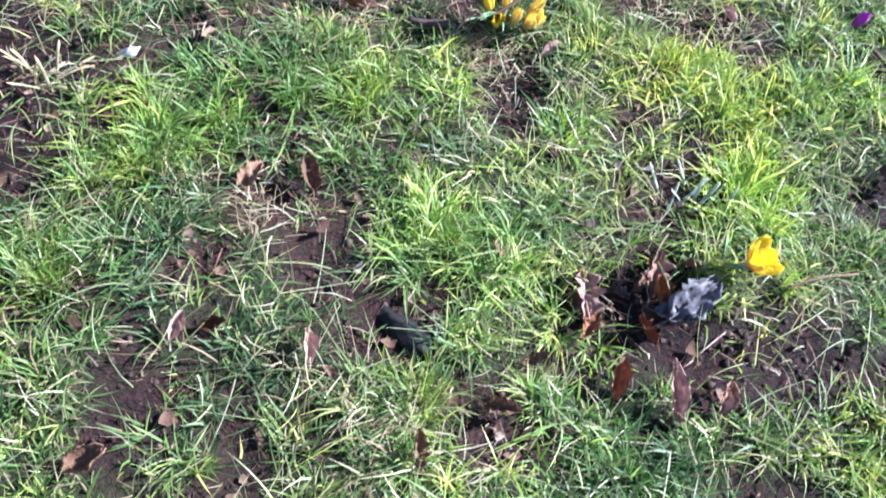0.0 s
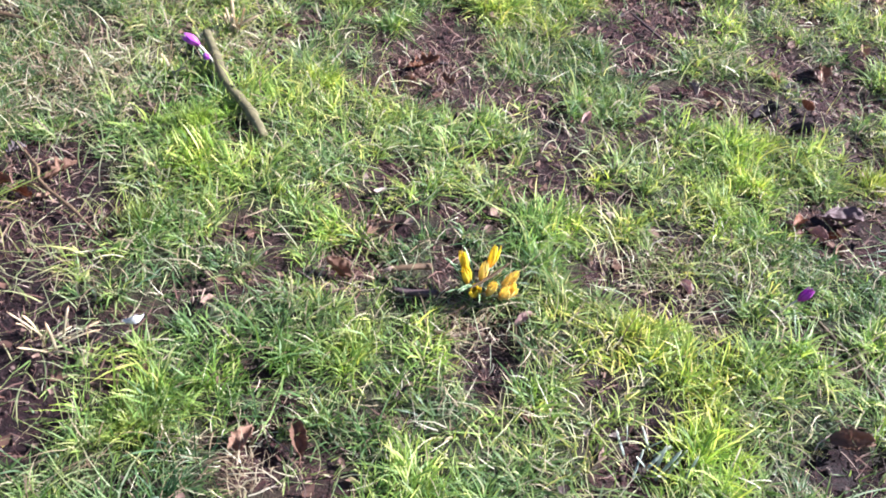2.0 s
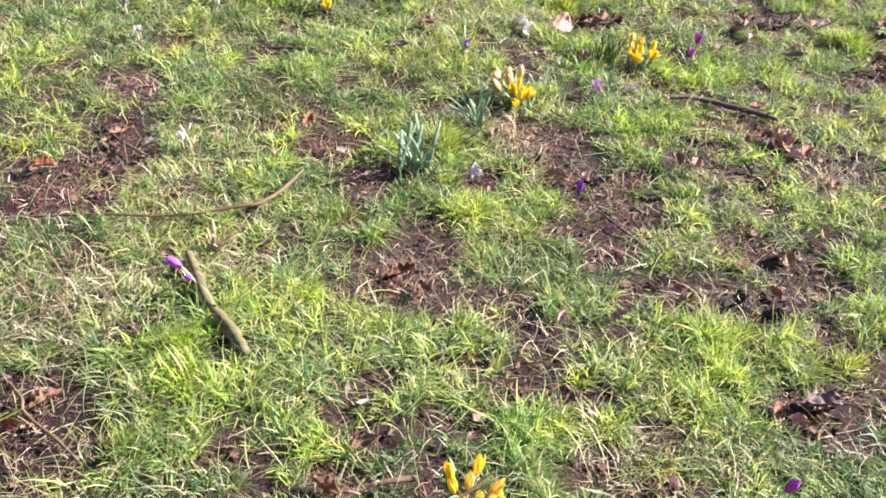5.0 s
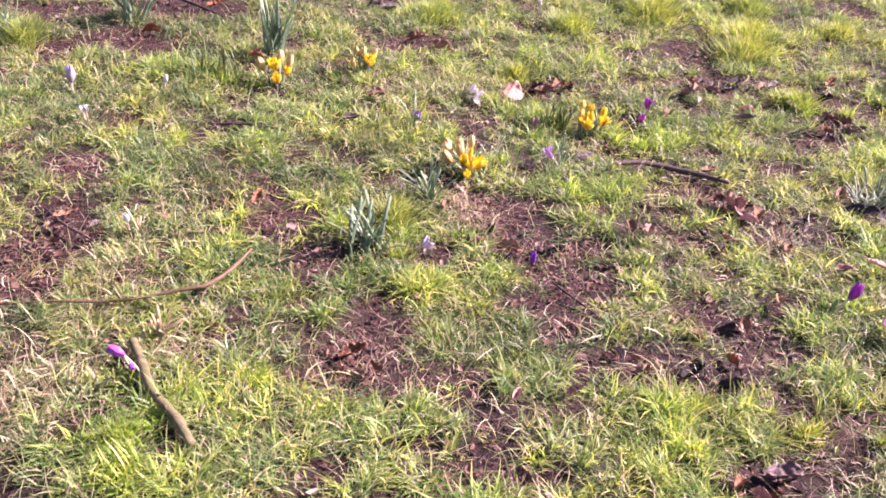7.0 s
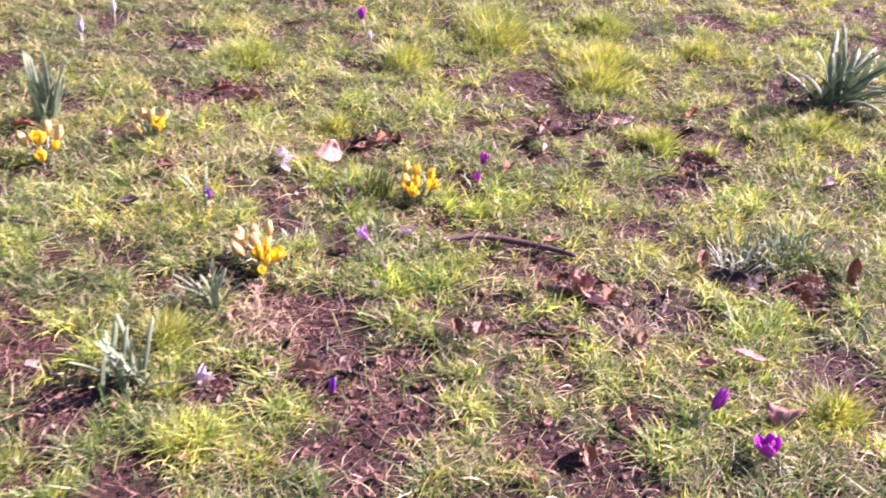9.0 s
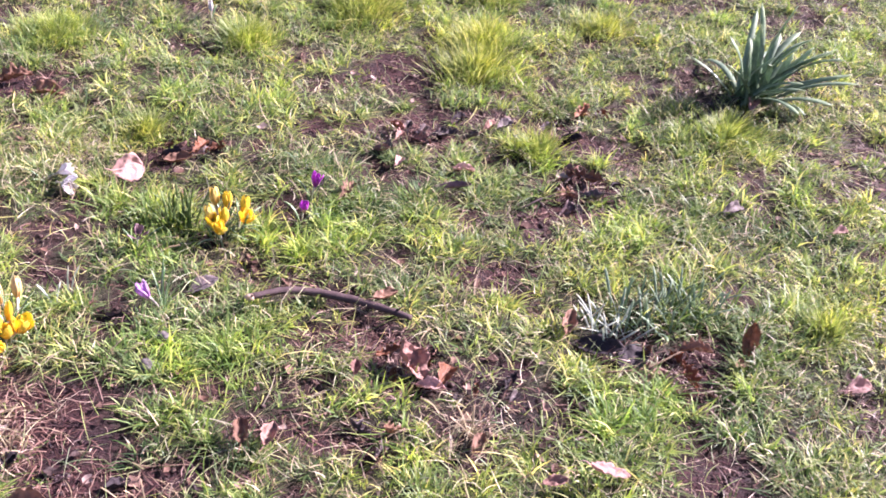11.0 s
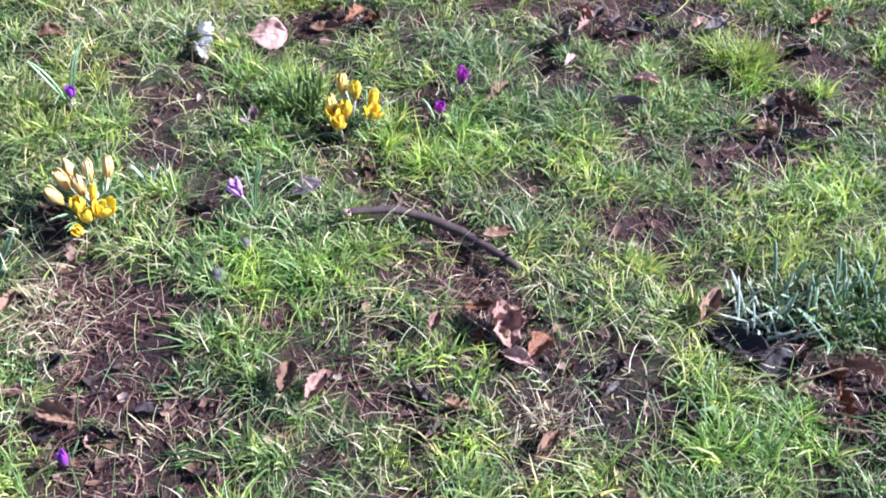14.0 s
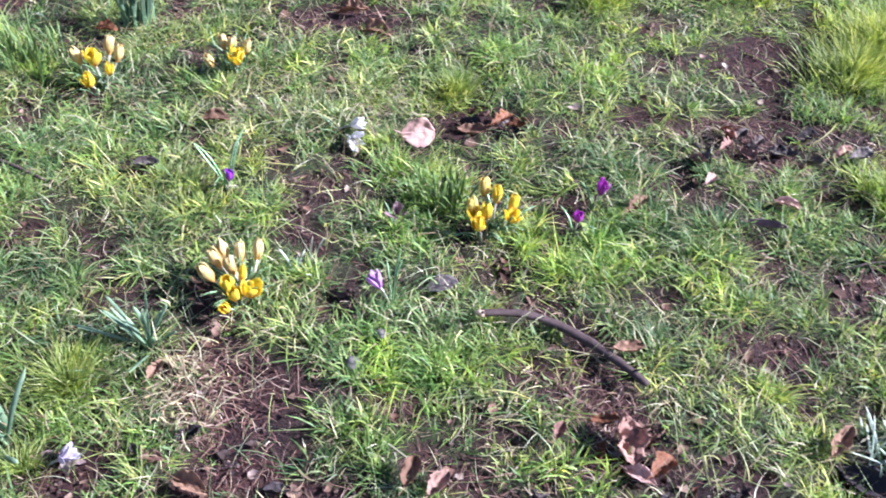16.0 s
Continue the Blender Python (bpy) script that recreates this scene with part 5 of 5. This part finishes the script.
def dead_leaf(x, y, kind, length, turn, tip=(0.0, 0.0), curl=0.8, lobed=False, up=0.015, label="", broad=1.0, rag=0.6):
    mat, words = {"b": (LEAF_BROWN, "curled brown dead leaf lying in grass"), "r": (LEAF_RUST, "rust-red curled dead leaf on soil"), "p": (LEAF_PALE, "pale pinkish-tan dry leaf on the lawn"), "k": (LEAF_PINK, "reddish-pink crumpled dead leaf on soil"), "g": (LEAF_GREY, "dark grey-brown wet dead leaf on soil"), "n": (LEAF_PLUM, "broad near-black sodden dead leaf on soil"), "s": (LEAF_SLATE, "shiny slate-grey wet dead leaf on soil"), "l": (LEAF_LILAC, "lilac-grey flattened dead leaf on soil")}[kind]
    key = (kind, lobed, round(curl, 1), rag, int(x * 31 + y * 17) % 3)
    if key not in LEAVES:
        LEAVES[key] = leaf_mesh(mat, 1.0, lobed, curl, len(LEAVES) + 3, rag)
        stalk = smooth_path([(0.97, 0, 0.12 * curl), (0.5, 0.0, 0.02), (0.02, 0, 0.12 * curl), (-0.16, 0.03, 0.1), (-0.3, 0.08, 0.04)], 4)
        LEAVES[key] = (LEAVES[key], tube("midrib", stalk, (0.004, 0.011, 0.016, 0.016, 0.013), mat, 5))
    blade, rib = LEAVES[key]
    root = thing("dead_leaf", pose(x, y, ground_at(x, y) + up, tip[0], tip[1], turn) @ pose(-0.5 * length * math.cos(0), 0, 0), label or words, "dead leaf", G5)
    lamina = part("leaf_blade", blade, root, "", Matrix.Diagonal((length * 0.85, length * 0.85 * broad, length * 0.85, 1)))
    part("midrib", rib, lamina)
    return root


for x, y, kind, length, turn in [(0.385, 0.7, "r", 0.05, 110), (0.34, 0.6, "r", 0.05, 80), (0.447, 0.58, "p", 0.034, 70), (0.262, 0.61, "b", 0.034, 20), (0.23, 0.55, "b", 0.045, -20), (0.145, 0.5, "b", 0.042, 100), (0.03, 0.595, "p", 0.04, 100), (-0.062, 0.61, "r", 0.035, 10), (-0.1, 0.605, "p", 0.036, 70)]:
    dead_leaf(x, y, kind, length, turn, (20, -25), 0.9, kind == "b")
dead_leaf(0.308, 0.695, "p", 0.075, 100, (14, -18), 0.7, True, 0.014, "lobed pale pinkish dead leaf beside dark soil", 1.1)
dead_leaf(0.315, 0.655, "r", 0.04, 60, (10, -10), 0.7, True)
dead_leaf(0.425, 0.69, "s", 0.08, 40, (12, -14), 0.5, False, 0.02, "crumpled shiny slate-blue wet leaf on dark soil", 1.0, 0.9)
dead_leaf(0.405, 0.665, "s", 0.05, -20, (-8, -10), 0.7, False, 0.014, "", 1.1, 0.8)
dead_leaf(0.385, 0.725, "k", 0.06, 80, (10, -28), 0.7, True, 0.02, "rust-brown curled leaf on a heap of wet leaves")
dead_leaf(0.37, 0.655, "r", 0.04, 130, (8, -16), 0.9, True, 0.012)
dead_leaf(0.395, 0.585, "p", 0.078, 97, (8, -34), 0.5, False, 0.02, "fluted pinkish-tan dead leaf leaning in grass", 0.6, 0.4)
for x, y, kind, length, turn in [(-0.15, 0.46, "b", 0.05, 30), (-0.06, 0.8, "b", 0.05, 60), (0.0, 0.81, "b", 0.05, 110), (0.45, 0.585, "b", 0.045, 70), (0.07, 1.17, "b", 0.05, 20), (0.01, 1.08, "b", 0.05, 160), (0.69, 0.89, "b", 0.06, -10), (0.27, 1.03, "p", 0.035, 40), (0.47, 1.49, "p", 0.035, 10), (0.37, 1.48, "p", 0.03, 60), (0.56, 1.61, "g", 0.03, 120)]:
    dead_leaf(x, y, kind, length, turn, (10, -20), 0.8)
for x, y, kind, length, turn in [(0.775, 1.325, "l", 0.075, 10), (0.7, 1.31, "r", 0.034, 50), (0.72, 1.27, "k", 0.038, -30), (0.5, 1.13, "p", 0.03, -60), (0.66, 2.04, "b", 0.055, 90), (0.9, 2.32, "b", 0.05, 20), (0.91, 1.8, "b", 0.045, 80), (0.97, 2.145, "r", 0.055, 60), (0.7, 2.035, "k", 0.05, 70), (1.11, 2.72, "p", 0.05, -5), (0.13, 3.38, "g", 0.06, 20), (0.09, 3.4, "g", 0.07, 0)]:
    dead_leaf(x, y, kind, length, turn, (5, 4), 0.7)
for x, y, kind, length, turn, lobed in [(1.19, 2.245, "b", 0.065, 65, 0), (0.99, 2.0, "b", 0.05, 60, 0), (1.08, 1.91, "k", 0.04, 0, 0), (0.87, 2.64, "b", 0.06, 60, 1), (1.23, 2.885, "g", 0.05, 30, 0)]:
    dead_leaf(x, y, kind, length, turn, (8, -4), 0.6, bool(lobed))
for x, y, kind, length, turn, lobed in [(0.98, 2.74, "p", 0.036, 60, 0), (1.0, 2.86, "k", 0.05, 60, 1), (1.1, 2.86, "g", 0.055, 10, 1), (1.04, 2.83, "k", 0.05, -30, 1), (0.27, 2.11, "b", 0.04, 80, 0), (0.29, 3.04, "b", 0.08, 0, 0), (0.05, 2.52, "g", 0.05, 20, 0), (-0.23, 2.89, "r", 0.05, 10, 0), (0.4, 1.95, "b", 0.06, -10, 0), (0.83, 2.15, "k", 0.035, 80, 0)]:
    dead_leaf(x, y, kind, length, turn, (8, 0), 0.7, bool(lobed))
for x, y, kind, length, turn, lobed in [(1.84, 2.985, "p", 0.07, 60, 0), (1.8, 2.47, "p", 0.04, 10, 0), (1.62, 2.56, "g", 0.06, 20, 0), (1.62, 2.06, "p", 0.06, 10, 0), (0.82, 1.73, "b", 0.06, 80, 0), (0.11, 2.67, "b", 0.055, 20, 0), (1.3, 2.64, "b", 0.05, 10, 1), (1.36, 2.69, "b", 0.08, -40, 1), (0.6, 2.83, "r", 0.06, 60, 1), (0.56, 2.77, "b", 0.06, 10, 0), (-0.5, 2.0, "b", 0.06, 40, 1), (-0.6, 1.83, "r", 0.05, 20, 0)]:
    dead_leaf(x, y, kind, length, turn, (12, 0), 0.7, bool(lobed))
for x, y, kind, length, turn, lobed in [(-0.55, 3.05, "r", 0.06, 0, 0), (-0.4, 3.3, "r", 0.07, 30, 1), (0.22, 3.1, "b", 0.08, 10, 1), (1.42, 2.95, "r", 0.06, 40, 1), (1.35, 2.12, "r", 0.06, 100, 1), (1.39, 2.17, "b", 0.06, -20, 1), (0.89, 2.19, "r", 0.045, 10, 1), (-0.13, 2.1, "r", 0.05, 70, 1), (-0.4, 1.22, "b", 0.055, 45, 1), (-0.47, 1.17, "r", 0.05, -15, 0), (0.1, 1.58, "r", 0.06, 20, 1), (0.14, 1.52, "b", 0.05, -60, 1)]:
    dead_leaf(x, y, kind, length, turn, (6, -12), 0.7, bool(lobed))
dead_leaf(1.155, 1.765, "k", 0.07, -15, (172, 8), 1.1, False, 0.035, "domed pinkish-brown dead leaf resting on grass", 1.2)
dead_leaf(1.157, 1.91, "p", 0.066, -12, (-6, 16), 0.3, False, 0.03, "pale pinkish-grey curled leaf resting on grass tips")
scrap = tagged(new("petal_scrap", petal_mesh(WHITE, 0.034, 0.015, 0.15, 0.3, 0.1, 9)), "small white fallen petal caught in grass", "petal")
scrap.matrix_basis = pose(-0.227, 0.945, ground_at(-0.227, 0.95) + 0.034, 0, 25, -60)
dead_leaf(0.612, 2.378, "g", 0.058, 20, (-10, -16), 0.3, False, 0.016, "broad dark brown rotting leaf sunk in grass", 1.5, 0.2)
dead_leaf(1.47, 2.165, "r", 0.065, 60, (10, -62), 0.5, False, 0.03, "orange-brown dead leaf standing upright in grass")
dead_leaf(0.472, 2.73, "p", 0.07, 30, (56, 8), 0.5, False, 0.024, "large pale pink dry leaf standing tilted in grass", 1.35, 0.45)
dead_leaf(0.912, 2.172, "k", 0.075, 118, (14, -26), 0.7, False, 0.014, "fan-shaped reddish-pink dead leaf on brown litter", 1.2, 1.2)
dead_leaf(0.945, 2.12, "p", 0.05, -20, (6, -8), 0.5, False, 0.012, "", 0.8, 0.4)
dead_leaf(1.235, 2.19, "n", 0.085, -25, (6, -10), 0.5, False, 0.008, "", 1.2, 0.4)
dead_leaf(1.285, 2.165, "n", 0.075, 35, (-6, -12), 0.5, False, 0.01, "", 1.2, 0.4)
dead_leaf(1.08, 2.645, "l", 0.07, -8, (10, -6), 0.5, False, 0.022, "smooth lilac-grey curled leaf lying on grass", 0.6, 0.15)
for x, y, kind, length, turn in [(1.3, 2.6, "l", 0.055, 15), (1.35, 2.63, "g", 0.06, -20), (1.37, 2.69, "l", 0.05, 30), (1.27, 2.66, "g", 0.05, -10), (1.02, 2.9, "g", 0.05, 60), (1.09, 2.87, "n", 0.05, 10), (1.04, 2.83, "g", 0.05, -40), (1.14, 2.93, "n", 0.05, 30), (1.33, 2.9, "g", 0.05, 20), (1.37, 2.84, "n", 0.05, -15), (1.2, 2.9, "k", 0.05, 40), (0.63, 2.82, "r", 0.05, 20), (0.55, 2.8, "n", 0.06, -10), (0.79, 1.335, "l", 0.065, 15), (0.69, 1.57, "n", 0.06, 30), (0.75, 1.53, "n", 0.055, -20), (0.43, 2.0, "l", 0.03, 20), (0.36, 2.03, "n", 0.045, 50), (0.31, 1.98, "g", 0.035, -30), (0.45, 1.93, "n", 0.045, 10), (0.235, 1.945, "l", 0.04, 30), (0.195, 1.95, "l", 0.03, 70)]:
    dead_leaf(x, y, kind, length, turn, (9, -12), 0.8, False, 0.005, "", 0.9, 0.9)


# Heaps of small rotting leaves on the bare soil: x, y, reach, how many.
r5 = random.Random(5)
for x, y, reach, count in [(1.04, 2.85, 0.12, 9), (0.39, 0.7, 0.07, 7), (1.36, 2.13, 0.09, 8), (0.73, 1.3, 0.08, 7), (-0.45, 1.2, 0.08, 6), (0.1, 1.57, 0.07, 5), (0.92, 2.17, 0.06, 5), (1.02, 2.11, 0.06, 4), (0.56, 2.79, 0.07, 5), (1.33, 2.66, 0.1, 6), (0.42, 1.95, 0.1, 6), (-0.5, 1.95, 0.1, 6), (0.68, 1.6, 0.12, 7), (0.85, 2.03, 0.06, 4), (1.42, 2.93, 0.08, 4)]:
    for k in range(count):
        a, d = r5.uniform(0, 6.3), reach * math.sqrt(r5.uniform(0, 1))
        dead_leaf(x + d * math.cos(a), y + d * math.sin(a) * 0.7, r5.choice("kgbnrkg"), r5.uniform(0.022, 0.045), r5.uniform(0, 360), (r5.uniform(-25, 25), r5.uniform(-30, 10)), r5.choice((0.7, 1.0)), r5.random() < 0.5, 0.008)
for k in range(7):
    a, b = r5.uniform(-0.09, 0.09), r5.uniform(-0.06, 0.06)
    t = r5.uniform(0, 3.1)
    stick("twig", [(1.31 + a - 0.04 * math.cos(t), 2.66 + b - 0.04 * math.sin(t), 0.01), (1.31 + a, 2.66 + b, 0.016), (1.31 + a + 0.04 * math.cos(t), 2.66 + b + 0.04 * math.sin(t), 0.01)], (0.001, 0.0017, 0.001), BARK_DARK, "thin dark twig in a heap on soil", "twig", None, 0.3, 30 + k, None, G4)


# ---- stones ----
def stone(x, y, r, flat, label, seed, mat=STONE, long=1.25):
    bm = bmesh.new()
    bmesh.ops.create_icosphere(bm, subdivisions=3, radius=1)
    for v in bm.verts:
        k = 1 + 0.42 * noise.noise(v.co * 1.3 + Vector((seed, 0, 0))) + 0.08 * noise.noise(v.co * 4)
        v.co = Vector((v.co.x * r * long, v.co.y * r, v.co.z * r * flat)) * k
    me = bpy.data.meshes.new("stone")
    bm.to_mesh(me)
    bm.free()
    me.materials.append(mat)
    me.polygons.foreach_set("use_smooth", np.ones(len(me.polygons), bool))
    ob = new("stone", me)
    ob.matrix_basis = pose(x, y, ground_at(x, y) + r * flat * 0.45, 0, 0, seed * 40)
    return tagged(ob, label, "stone", "stones on the lawn")


stone(0.123, 0.63, 0.0135, 0.75, "long dark stone half sunk in grass", 8.02, STONE_DARK, 2.9)
stone(0.528, 2.197, 0.011, 0.8, "small rounded grey stone in grass", 3)
stone(0.55, 2.26, 0.01, 0.8, "small grey stone beside grass tufts", 4)
